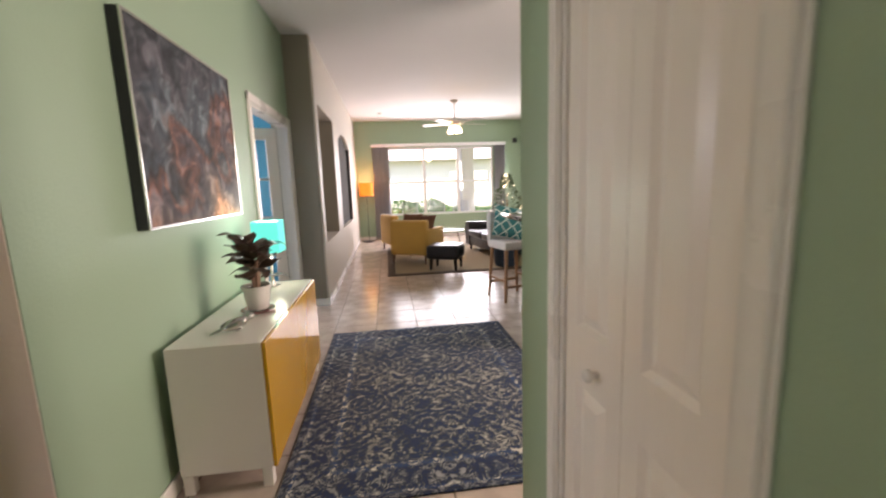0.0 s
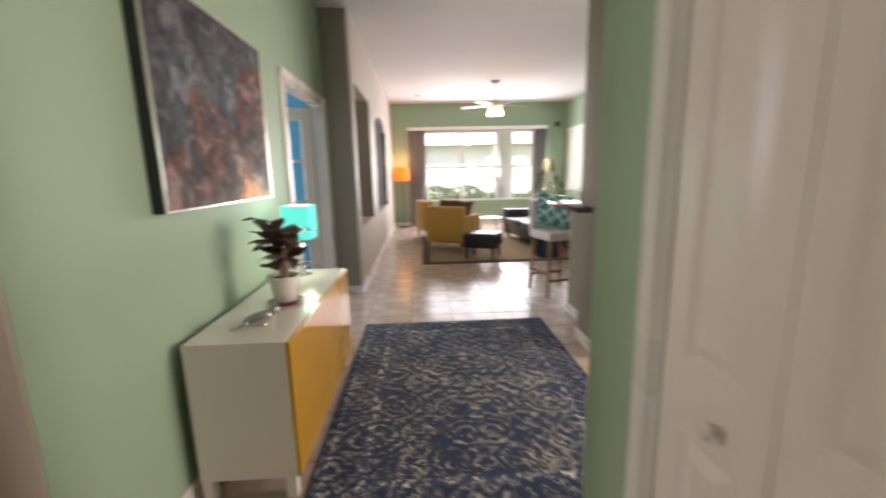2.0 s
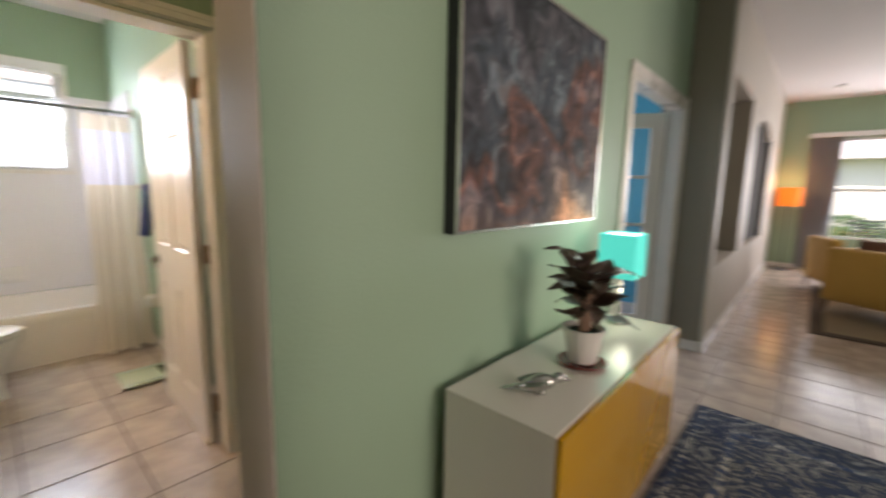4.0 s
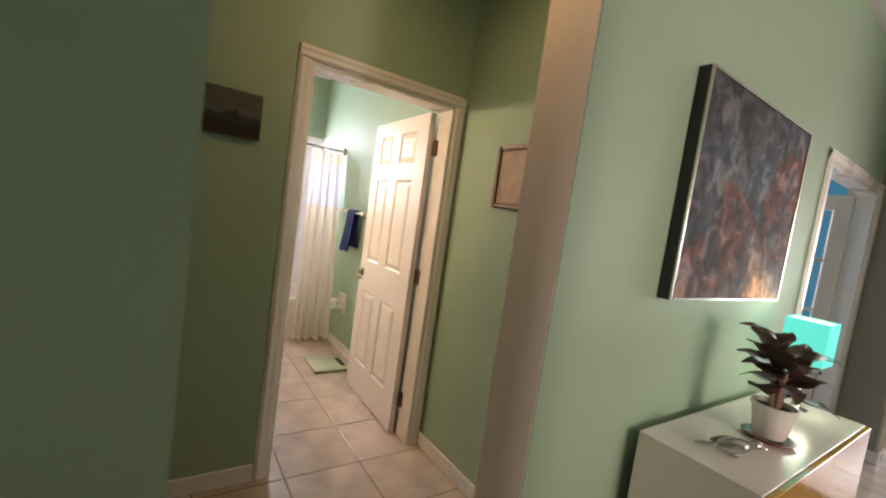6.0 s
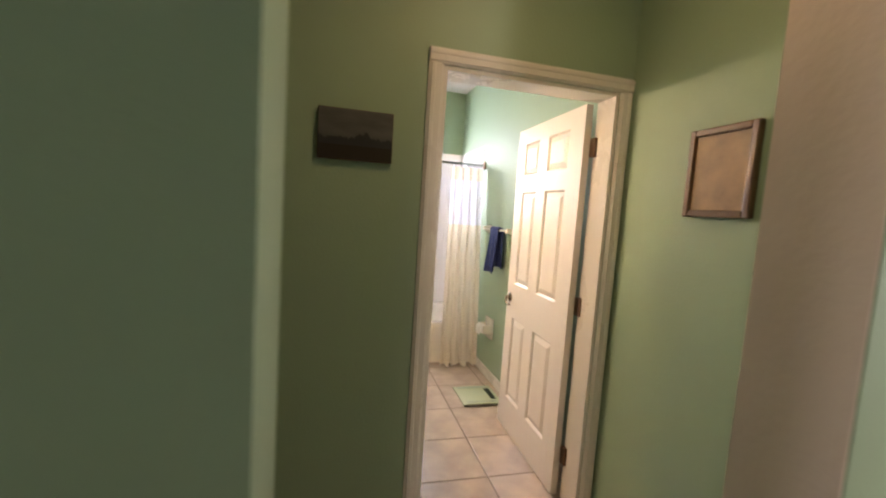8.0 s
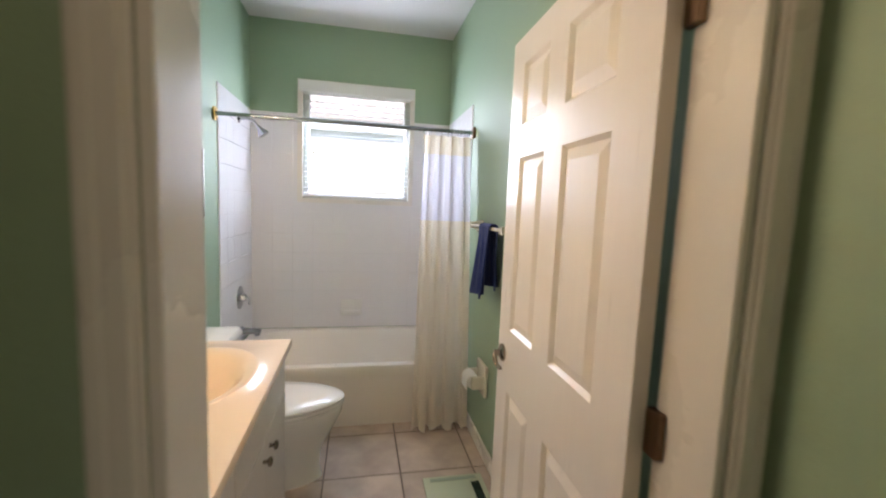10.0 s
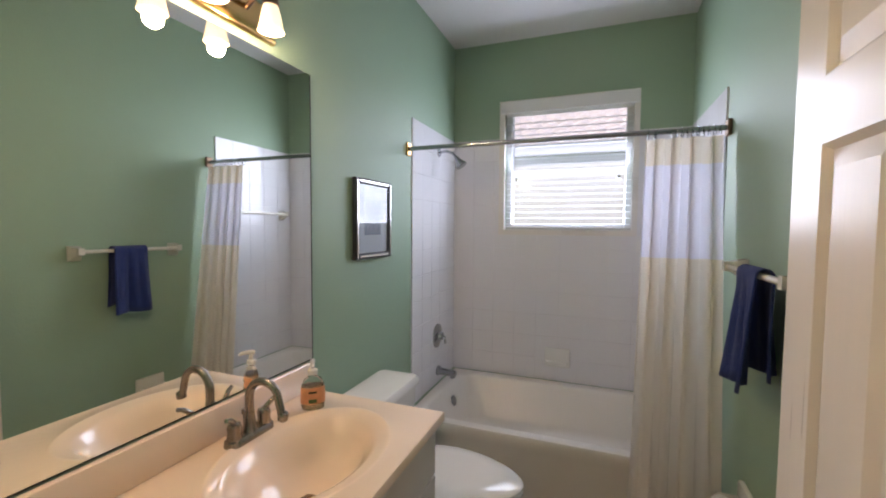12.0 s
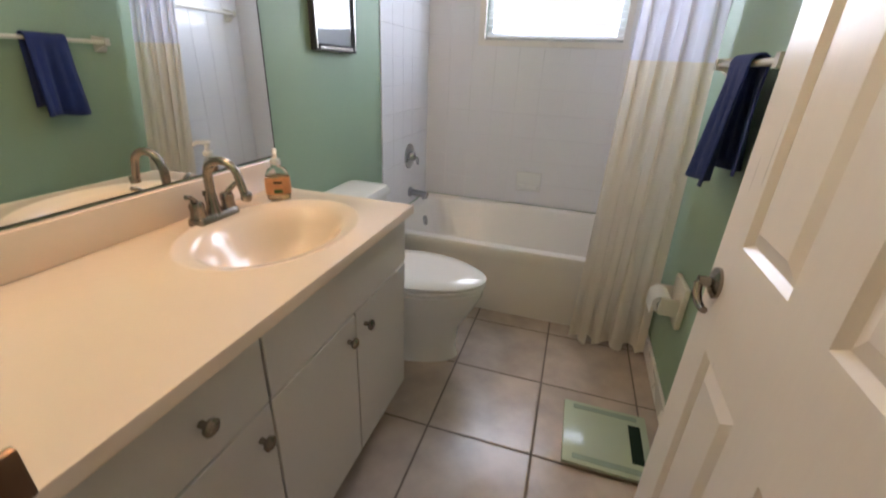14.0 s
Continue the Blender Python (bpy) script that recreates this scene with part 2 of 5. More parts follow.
DOORW = mat("white_door_paint", (0.80, 0.73, 0.67), 0.3, var=0.03, scale=2, bump=0.03, bscale=3, stretch=(30, 30, 1.5))
BLUE = mat("bright_blue_paint", (0.03, 0.27, 0.42), 0.5, var=0.04, scale=2, bump=0.08)
TILE = mat("pinkish_beige_ceramic_tile", (0.74, 0.60, 0.50), 0.22, var=0.14, scale=5.5, bump=0.06, bscale=14, island=0.06, dark=(0.25, 0.205, 0.18))
GROUT = mat("grey_brown_grout", (0.22, 0.17, 0.14), 0.9, var=0.15, scale=20, bump=0.3, bscale=200)
WTILE = mat("white_glazed_wall_tile", (0.80, 0.79, 0.82), 0.10, var=0.02, scale=3, bump=0.03, bscale=10)
WGROUT = mat("pale_grey_grout", (0.79, 0.78, 0.81), 0.3, var=0.02, scale=20)
LACQ = mat("white_lacquer", (0.76, 0.71, 0.65), 0.22, var=0.02, scale=2, bump=0.02, bscale=30)
YELLOW = mat("mustard_gloss_lacquer", (0.56, 0.30, 0.012), 0.13, var=0.05, scale=2, bump=0.02, bscale=20, coat=0.5)
BLACKM = mat("black_satin_metal", (0.03, 0.03, 0.035), 0.4, metal=0.3, var=0.1)
SILVER = mat("brushed_silver", (0.75, 0.72, 0.68), 0.25, metal=1.0, var=0.08, scale=20)
NICKEL = mat("brushed_nickel", (0.33, 0.285, 0.24), 0.25, metal=1.0, var=0.08, scale=30)
CHROME = mat("polished_chrome", (0.42, 0.43, 0.45), 0.14, metal=1.0, var=0.03)
BRONZE = mat("dark_bronze_metal", (0.23, 0.15, 0.10), 0.35, metal=1.0, var=0.15, scale=20)
BRASS = mat("brass_plate", (0.75, 0.50, 0.20), 0.2, metal=1.0, var=0.08)
PORC = mat("white_porcelain", (0.82, 0.81, 0.79), 0.08, var=0.015, scale=2, coat=0.4)
TUB = mat("almond_enamel", (0.74, 0.70, 0.65), 0.3, var=0.02, scale=2, coat=0.15)
MARBLE = mat("cream_cultured_marble", (0.86, 0.69, 0.54), 0.24, var=0.04, scale=2.2, coat=0.4)
CABW = mat("off_white_laminate", (0.60, 0.56, 0.52), 0.4, var=0.03, scale=3, bump=0.04, bscale=60)
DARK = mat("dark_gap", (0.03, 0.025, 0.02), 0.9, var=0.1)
WICK = mat("white_glazed_pot", (0.74, 0.70, 0.66), 0.25, var=0.03)
REDP = mat("dark_red_plastic", (0.22, 0.03, 0.025), 0.25, var=0.1)
SOIL = mat("potting_soil", (0.03, 0.02, 0.014), 0.95, var=0.3, scale=60, bump=0.8, bscale=120)
LEAF = mat("dark_maroon_green_leaf", (0.085, 0.052, 0.036), 0.42, var=0.3, scale=12, bump=0.15, bscale=40)
STEM = mat("pale_pink_stem", (0.40, 0.24, 0.17), 0.5, var=0.15, scale=20)
YFAB = mat("mustard_upholstery", (0.55, 0.33, 0.07), 0.85, var=0.08, scale=6, bump=0.25, bscale=300, sheen=0.2)
LEATH = mat("black_leather", (0.018, 0.018, 0.024), 0.3, var=0.15, scale=8, bump=0.15, bscale=60)
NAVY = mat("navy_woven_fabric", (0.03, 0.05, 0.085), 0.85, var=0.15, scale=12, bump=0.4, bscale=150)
BROWNF = mat("brown_cushion_fabric", (0.16, 0.075, 0.045), 0.9, var=0.15, scale=10, bump=0.2, bscale=200)
REDF = mat("red_pink_cushion_fabric", (0.45, 0.07, 0.09), 0.9, var=0.15, scale=10, bump=0.2, bscale=200)
WHITEF = mat("white_linen", (0.72, 0.70, 0.70), 0.9, var=0.05, scale=10, bump=0.2, bscale=250)
JUTE = mat("tan_jute_weave", (0.36, 0.27, 0.16), 0.95, var=0.15, scale=14, bump=0.6, bscale=160)
BROWNRUG = mat("brown_rug_border", (0.11, 0.075, 0.05), 0.95, var=0.2, scale=20, bump=0.5, bscale=160)
OAK = wood("oak_legs", (0.36, 0.19, 0.09), (0.22, 0.11, 0.05))
WALNUT = wood("dark_wood_frame", (0.16, 0.085, 0.04), (0.07, 0.035, 0.016))
GRANITE = mat("dark_granite", (0.055, 0.055, 0.055), 0.12, var=0.35, scale=70, coat=0.3)
CURT = cloth("grey_sheer_drape", (0.45, 0.45, 0.47), 0.25)
SHOWER = cloth("cream_shower_curtain", (0.82, 0.75, 0.65), 0.4, 0.03)
SHEER = cloth("white_mesh_curtain_panel", (0.80, 0.79, 0.88), 0.5)
BLIND = cloth("white_blind_slat", (0.90, 0.91, 0.92), 0.6, var=0.02)
BLINDC = cloth("closed_blind_slat", (0.70, 0.72, 0.66), 0.04, var=0.03)
VINYL = mat("white_vinyl_window_frame", (0.80, 0.80, 0.80), 0.35, var=0.02)
TOWEL = mat("navy_terry_towel", (0.016, 0.036, 0.19), 0.95, var=0.2, scale=25, bump=0.9, bscale=220, sheen=0.08)
PAPER = mat("white_paper", (0.80, 0.79, 0.77), 0.9, var=0.03, scale=12, bump=0.1, bscale=100)
MATB = mat("pale_blue_grey_mat_board", (0.56, 0.60, 0.66), 0.9, var=0.03, scale=12)
SCALEG = mat("pale_green_tempered_glass", (0.50, 0.56, 0.41), 0.15, var=0.04, scale=4)
SCALED = mat("dark_green_display", (0.02, 0.035, 0.025), 0.15, var=0.1)
SCALEM = mat("sage_electrode_strip", (0.27, 0.34, 0.26), 0.3, var=0.05)
PANE = clear_pane("window_glass")
MIRROR = mat("mirror_silver", (0.90, 0.92, 0.90), 0.02, metal=1.0, var=0.0)
MIRROR.node_tree.nodes["Principled BSDF"].inputs["Roughness"].default_value = 0.0
for lk in list(MIRROR.node_tree.links):
    if lk.to_socket.name == "Roughness":
        MIRROR.node_tree.links.remove(lk)
SILVERG = mat("silvered_glass", (0.62, 0.62, 0.60), 0.1, metal=0.85, var=0.2, scale=30, coat=0.4)
SOAPM = mat("amber_liquid_soap", (0.85, 0.62, 0.40), 0.08, var=0.05, scale=20, transmission=0.8)
SOAPC = glass("clear_bottle_plastic", (0.98, 0.96, 0.92), 0.05)
LABELP = mat("peach_label_print", (0.80, 0.36, 0.16), 0.4, var=0.25, scale=40)
TEALS = mat("turquoise_lampshade", (0.06, 0.62, 0.52), 0.8, var=0.05, emit=0.34)
TEALW = mat("lit_shade_top", (0.85, 0.95, 0.85), 0.8, var=0.02, emit=0.5)
ORANGE = mat("orange_lit_shade", (1.0, 0.22, 0.02), 0.8, var=0.08, emit=0.30)
BULB = mat("warm_glowing_glass", (1.0, 0.78, 0.45), 0.3, var=0.0, emit=3.5)
BULBF = mat("frosted_shade_lit", (1.0, 0.80, 0.52), 0.4, var=0.05, emit=0.8)
FAIRY = mat("fairy_light", (1.0, 0.80, 0.5), 0.4, var=0.0, emit=8.0)
FANW = mat("bleached_fan_blade", (0.62, 0.55, 0.47), 0.35, var=0.08, scale=4)
PINE = mat("green_needle_foliage", (0.11, 0.16, 0.08), 0.8, var=0.3, scale=10)
HEDGE = mat("hedge_leaves", (0.10, 0.19, 0.06), 0.8, var=0.3, scale=6)
CONCR = mat("pale_patio_concrete", (0.68, 0.66, 0.62), 0.8, var=0.1, scale=2, bump=0.2, bscale=60)
GRASS = mat("lawn_grass", (0.13, 0.20, 0.06), 0.95, var=0.25, scale=3, bump=0.6, bscale=60)
STUCCO = mat("cream_stucco", (0.80, 0.76, 0.68), 0.85, var=0.06, scale=3, bump=0.4, bscale=60)
ROOFT = mat("pale_terracotta_roof_tile", (0.80, 0.70, 0.63), 0.75, var=0.15, scale=5, bump=0.2, bscale=40)
CANVAS = canvas_paint("abstract_oil_paint")
RUGM = rug_pattern("distressed_navy_rug")
TRELLIS = trellis("teal_trellis_fabric", (0.02, 0.16, 0.17), (0.50, 0.60, 0.55))
SEPIA = mat("sepia_print", (0.50, 0.30, 0.13), 0.5, var=0.42, scale=14, dark=(0.06, 0.04, 0.025))
GREYART = mat("dark_grey_landscape_print", (0.13, 0.13, 0.13), 0.6, var=0.4, scale=9, stretch=(1, 1, 4))
BLUEART = mat("slate_blue_print", (0.28, 0.33, 0.42), 0.5, var=0.3, scale=18, stretch=(1, 1, 5))

# ---------------------------------------------------------------- mesh tools


def bm_box(bm, x0, x1, y0, y1, z0, z1, bevel=0.0, seg=1):
    r = bmesh.ops.create_cube(bm, size=1.0, matrix=Matrix.Translation(((x0 + x1) / 2, (y0 + y1) / 2, (z0 + z1) / 2)) @ Matrix.Diagonal((x1 - x0, y1 - y0, z1 - z0, 1)))
    if bevel:
        ed = {e for v in r["verts"] for e in v.link_edges}
        bmesh.ops.bevel(bm, geom=list(ed), offset=bevel, segments=seg, profile=0.5, affect='EDGES')
    return bm


def box(x0, x1, y0, y1, z0, z1, bevel=0.0, seg=1):
    return bm_box(bmesh.new(), x0, x1, y0, y1, z0, z1, bevel, seg)


def lathe(profile, centre=(0, 0, 0), n=28, sx=1.0, sy=1.0):
    """Turned shape from (radius, height) pairs, round the z axis."""
    bm = bmesh.new()
    rings = []
    for r, z in profile:
        rings.append([bm.verts.new((centre[0] + sx * r * math.cos(2 * math.pi * i / n), centre[1] + sy * r * math.sin(2 * math.pi * i / n), centre[2] + z)) for i in range(n)])
    for a, c in zip(rings, rings[1:]):
        for i in range(n):
            bm.faces.new((a[i], a[(i + 1) % n], c[(i + 1) % n], c[i]))
    if profile[0][0] > 1e-4:
        bm.faces.new(rings[0][::-1])
    if profile[-1][0] > 1e-4:
        bm.faces.new(rings[-1])
    bmesh.ops.remove_doubles(bm, verts=bm.verts, dist=1e-5)
    bmesh.ops.recalc_face_normals(bm, faces=bm.faces)
    return bm


def tube(points, radius, n=10, radius2=None):
    """Round bar along a path."""
    bm = bmesh.new()
    pts = [Vector(p) for p in points]
    rings = []
    for i, p in enumerate(pts):
        d = (pts[min(i + 1, len(pts) - 1)] - pts[max(i - 1, 0)]).normalized()
        u = d.orthogonal().normalized() if i == 0 else (u - d * u.dot(d)).normalized()
        w = d.cross(u)
        r = radius if radius2 is None else radius + (radius2 - radius) * i / (len(pts) - 1)
        rings.append([bm.verts.new(p + r * (math.cos(2 * math.pi * k / n) * u + math.sin(2 * math.pi * k / n) * w)) for k in range(n)])
    for a, c in zip(rings, rings[1:]):
        for i in range(n):
            bm.faces.new((a[i], a[(i + 1) % n], c[(i + 1) % n], c[i]))
    bm.faces.new(rings[0][::-1])
    bm.faces.new(rings[-1])
    bmesh.ops.recalc_face_normals(bm, faces=bm.faces)
    return bm


def cushion(w, d, h, n=12):
    """Soft pillow, flat in xy, thinner at its rim."""
    bm = bmesh.new()
    grid = {}
    for s in (1, -1):
        for i in range(n + 1):
            for j in range(n + 1):
                u, v = 2 * i / n - 1, 2 * j / n - 1
                k = ((1 - u ** 4) * (1 - v ** 4)) ** 0.45
                wob = 1 + 0.06 * math.sin(5 * u + 3 * v)
                grid[s, i, j] = bm.verts.new((w / 2 * u * (1 - 0.06 * (1 - v * v)), d / 2 * v * (1 - 0.06 * (1 - u * u)), s * h / 2 * k * wob))
        for i in range(n):
            for j in range(n):
                bm.faces.new((grid[s, i, j], grid[s, i + 1, j], grid[s, i + 1, j + 1], grid[s, i, j + 1]))
    bmesh.ops.remove_doubles(bm, verts=bm.verts, dist=1e-4)
    bmesh.ops.recalc_face_normals(bm, faces=bm.faces)
    return bm


def moved(bm, m):
    bmesh.ops.transform(bm, matrix=m, verts=bm.verts)
    return bm


def link(name, bm, material, smooth=False):
    me = bpy.data.meshes.new(name)
    bm.to_mesh(me)
    bm.free()
    me.materials.append(material)
    if smooth:
        me.shade_smooth()
        me.set_sharp_from_angle(angle=radians(40))
    return new(name, me)


def part(name, bm, material, parent, label="", smooth=True):
    ob = link(name, bm, material, smooth)
    ob.parent = parent
    return tagged(ob, label)


def thing(name, label, category, x=0, y=0, z=0, rz=0, group="", kind=""):
    ob = new(name)
    ob.empty_display_size = 0.05
    ob.matrix_world = pose(x, y, z, 0, 0, rz)
    return tagged(ob, label, category, group, kind)


def single(name, bm, material, label, category, at=(0, 0, 0), rz=0, group="", kind="", smooth=True):
    ob = link(name, bm, material, smooth)
    ob.matrix_world = pose(*at, 0, 0, rz)
    return tagged(ob, label, category, group, kind)


def structure(name, bm, material, label, category="wall", smooth=False):
    return single(name, bm, material, label, category, kind="structure", smooth=smooth)


def wall_boxes(axis, p0, p1, a0, a1, z0, z1, holes=()):
    """A wall from p0 to p1 thick across the axis, from a0 to a1 along it; holes (a, b, low, high) go through it."""
    bm = bmesh.new()

    def put(a, b, lo, hi):
        if b - a > 1e-4 and hi - lo > 1e-4:
            bm_box(bm, *((p0, p1, a, b) if axis == 'x' else (a, b, p0, p1)), lo, hi)
    at = a0
    for a, b, lo, hi in sorted(holes):
        put(at, a, z0, z1)
        put(a, b, z0, lo)
        put(a, b, hi, z1)
        at = b
    put(at, a1, z0, z1)
    return bm

# ---------------------------------------------------------------- structure
H, HB = 3.0, 2.77
WX = -1.03          # foyer's west wall, room side
JX = -1.24          # its hall side
structure("ground", box(-60, 60, -60, 60, -0.30, -0.12), GRASS, "lawn round the house", "ground")
structure("floor_slab", box(-5.4, 3.9, -1.7, 11.0, -0.12, -0.003), GROUT, "grout bed under the ceramic floor tiles", "floor")
structure("wall_foyer_west_south", wall_boxes('x', JX, WX, -1.6, 0.243, 0, H), GREEN, "sage green painted wall beside the hall opening")
structure("wall_foyer_west", wall_boxes('x', JX + 0.1, WX, 1.2, 4.8, 0, H, [(3.47, 4.72, 0, 2.05)]), GREEN, "sage green wall with the abstract painting and a bedroom doorway")
structure("wall_jamb_north", box(JX, WX - 0.004, 1.196, 1.21, 0, H), BEIGE, "beige textured edge of the hall opening")
# the hole takes the added, unseen entry sidelight
structure("wall_foyer_south", wall_boxes('y', -1.75, -1.6, JX, 3.75, 0, H, [(-1.01, -0.78, 0.1, 2.1)]), GREEN, "sage green wall behind the entry")
structure("wall_hall_fill", box(JX, JX + 0.1, 1.21, 1.59, 0, H), GREEN, "sage green return wall of the hall")
structure("wall_hall_north", box(-2.21, JX, 1.59, 1.69, 0, H), GREEN, "sage green hall wall with a small framed print")
structure("wall_hall_south", box(-2.21, JX, -0.72, -0.6, 0, H), GREEN, "sage green wall closing the hall")
structure("wall_bath_door", wall_boxes('x', -2.33, -2.21, -0.72, 1.69, 0, H, [(0.71, 1.525, 0, 2.02)]), GREEN, "sage green wall with the bathroom doorway")
structure("wall_bath_south", box(-5.2, -2.33, 0.0, 0.12, 0, H), GREEN, "sage green bathroom wall behind the vanity")
structure("wall_bath_north", box(-5.2, -2.33, 1.67, 1.79, 0, H), GREEN, "sage green bathroom wall with towel bar")
structure("wall_bath_window", wall_boxes('x', -5.32, -5.14, 0.0, 1.79, 0, H, [(0.50, 1.345, 1.44, 2.32)]), GREEN, "sage green bathroom wall round the window")
structure("ceiling_bath", box(-5.14, -2.33, 0.12, 1.67, HB, HB + 0.1), CEIL, "white bathroom ceiling", "ceiling")
structure("ceiling_hall", box(-2.21, JX, -0.6, 1.57, HB, HB + 0.1), CEIL, "white hall ceiling", "ceiling")
structure("ceiling_main", box(-1.14, 3.75, -1.6, 11.0, H, H + 0.1), CEIL, "white living room ceiling", "ceiling")
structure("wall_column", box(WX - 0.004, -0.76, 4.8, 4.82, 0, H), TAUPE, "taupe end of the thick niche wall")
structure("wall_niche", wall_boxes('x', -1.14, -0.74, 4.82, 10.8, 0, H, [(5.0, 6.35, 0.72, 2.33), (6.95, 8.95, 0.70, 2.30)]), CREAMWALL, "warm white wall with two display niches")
structure("wall_niche_back", box(-1.22, -1.14, 4.8, 6.6, 0, H), TAUPE, "taupe back of the display niche")
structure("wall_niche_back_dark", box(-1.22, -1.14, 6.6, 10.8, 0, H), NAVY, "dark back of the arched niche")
structure("trim_niche_lining", box(-1.139, -0.745, 6.334, 6.349, 0.722, 2.328), TAUPE, "taupe reveal of the display niche", "trim")
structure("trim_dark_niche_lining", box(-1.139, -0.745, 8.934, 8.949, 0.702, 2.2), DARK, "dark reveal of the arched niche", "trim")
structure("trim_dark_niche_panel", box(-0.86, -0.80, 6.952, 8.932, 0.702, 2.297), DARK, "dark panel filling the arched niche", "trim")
arch = bmesh.new()
for k in range(14):
    a0, a1 = 6.95 + k * 2.0 / 14, 6.95 + (k + 1) * 2.0 / 14
    mid = (a0 + a1) / 2 - 7.95
    bm_box(arch, -1.14, -0.742, a0, a1, 2.06 + 0.24 * math.sqrt(max(0, 1 - mid * mid)), 2.302)
structure("trim_arch", arch, CREAMWALL, "curved head of the dark niche", "trim")
structure("wall_back", wall_boxes('y', 10.8, 10.95, -1.22, 3.75, 0, H, [(0.06, 2.84, 0.60, 2.34)]), GREEN, "sage green living room wall with the wide window")
structure("wall_east", wall_boxes('x', 3.64, 3.79, -1.6, 10.8, 0, H, [(9.5, 10.7, 0.82, 2.34)]), GREEN, "sage green wall with the blind-covered window")
structure("wall_closet", wall_boxes('x', 0.48, 0.60, -1.6, 1.39, 0, H, [(0.425, 1.04, 0, 2.05)]), GREEN, "sage green wall with the closet's bifold door")
structure("wall_closet_end", box(0.60, 1.2, 1.27, 1.39, 0, H), GREEN, "sage green end of the closet")
structure("wall_closet_back", box(1.08, 1.2, -1.6, 1.27, 0, H), GREEN, "plain wall inside the closet")
structure("wall_pillar", box(1.19, 1.75, 2.92, 3.32, 0, H), TAUPE, "taupe full-height wall end beside the breakfast bar")
structure("wall_bar", box(1.34, 3.64, 3.32, 3.97, 0, 1.03, 0.02, 2), TAUPE, "taupe half wall carrying the breakfast bar")
# bedroom behind the doorway
# the west wall's window hole is unseen, cut to suit the bedroom fill
structure("wall_bedroom_west", wall_boxes('x', -3.7, -3.6, 1.8, 6.4, 0, H, [(3.2, 4.6, 0.9, 2.1)]), BLUE, "bright blue bedroom wall")
structure("wall_bedroom_north", box(-3.6, -1.22, 6.0, 6.1, 0, H), BLUE, "bright blue bedroom wall")
structure("wall_bedroom_south", box(-3.6, -1.14, 1.8, 1.9, 0, H), BLUE, "bright blue bedroom wall")
structure("ceiling_bedroom", box(-3.6, -1.14, 1.9, 6.0, H - 0.2, H - 0.1), CEIL, "white bedroom ceiling", "ceiling")
structure("floor_bedroom", box(-3.6, -1.14, 1.9, 6.0, -0.003, 0.004), TILE, "pale bedroom floor", "floor")

for nm, b in (("foyer_west", (WX, WX + 0.014, 1.2, 3.40)), ("hall_north", (-2.20, JX, 1.576, 1.59)), ("bath_door", (-2.21, -2.196, -0.6, 0.645)), ("niche", (-0.74, -0.726, 4.8, 10.8)), ("column", (WX, -0.726, 4.786, 4.8)),
              ("back", (-0.72, 3.64, 10.786, 10.8)), ("bath_north", (-4.30, -2.35, 1.656, 1.67)), ("bar", (1.326, 1.34, 3.32, 3.97)), ("pillar", (1.176, 1.19, 2.906, 3.32)), ("pillar_south", (1.19, 1.75, 2.906, 2.92)), ("closet", (0.466, 0.48, 1.11, 1.39)), ("foyer_south", (WX, WX + 0.014, -1.6, 0.243))):
    structure("baseboard_" + nm, box(*b, 0, 0.085, 0.004), TRIM, "white painted baseboard", "baseboard")


def casing(name, axis, p, side, a0, a1, top, w=0.07, depth=0.022, label="white moulded door casing"):
    """Moulded casing round an opening, on the wall face p, standing proud towards side."""
    t = thing(name, label, "door casing", kind="structure")

    def prof(a, b, lo, hi):
        bm = bmesh.new()
        for f0, f1, d in ((0.0, 1.0, 0.55), (0.12, 0.88, 0.85), (0.55, 0.86, 1.0)):
            pa, pb = sorted((p, p + side * depth * d))
            if hi - lo > b - a:
                q = (a + (b - a) * f0, a + (b - a) * f1) if a > (a0 + a1) / 2 else (b - (b - a) * f1, b - (b - a) * f0)
                bm_box(bm, *((pa, pb, *q) if axis == 'x' else (*q, pa, pb)), lo, hi, 0.003)
            else:
                bm_box(bm, *((pa, pb, a, b) if axis == 'x' else (a, b, pa, pb)), lo + (hi - lo) * f0, lo + (hi - lo) * f1, 0.003)
        return bm
    part("side_casing", prof(a0 - w, a0, 0, top), TRIM, t, smooth=False)
    part("side_casing", prof(a1, a1 + w, 0, top), TRIM, t, smooth=False)
    part("head_casing", prof(a0 - w, a1 + w, top, top + w), TRIM, t, smooth=False)
    return t


def jamb(name, axis, p0, p1, a0, a1, top, t=0.018):
    th = thing(name, "white painted door jamb lining", "door jamb", kind="structure")
    for a, b, lo, hi in ((a0, a0 + t, 0, top), (a1 - t, a1, 0, top), (a0 + t, a1 - t, top - t, top)):
        part("jamb_board", box(*((p0, p1, a, b) if axis == 'x' else (a, b, p0, p1)), lo, hi, 0.002), TRIM, th, smooth=False)
    return th


casing("trim_bath_door", 'x', -2.21, 1, 0.71, 1.525, 2.02, 0.062)
bj = jamb("door_jamb_bath", 'x', -2.345, -2.208, 0.71, 1.525, 2.02)
part("strike_plate", bm_box(box(-2.345, -2.285, 0.728, 0.7315, 0.885, 0.955, 0.001), -2.362, -2.338, 0.722, 0.7335, 0.89, 0.95, 0.004, 2), BRONZE, bj, "dark bronze strike plate")
casing("trim_bedroom_door", 'x', WX, 1, 3.47, 4.72, 2.05, 0.075)
jamb("door_jamb_bedroom", 'x', JX + 0.098, WX + 0.002, 3.47, 4.72, 2.05)
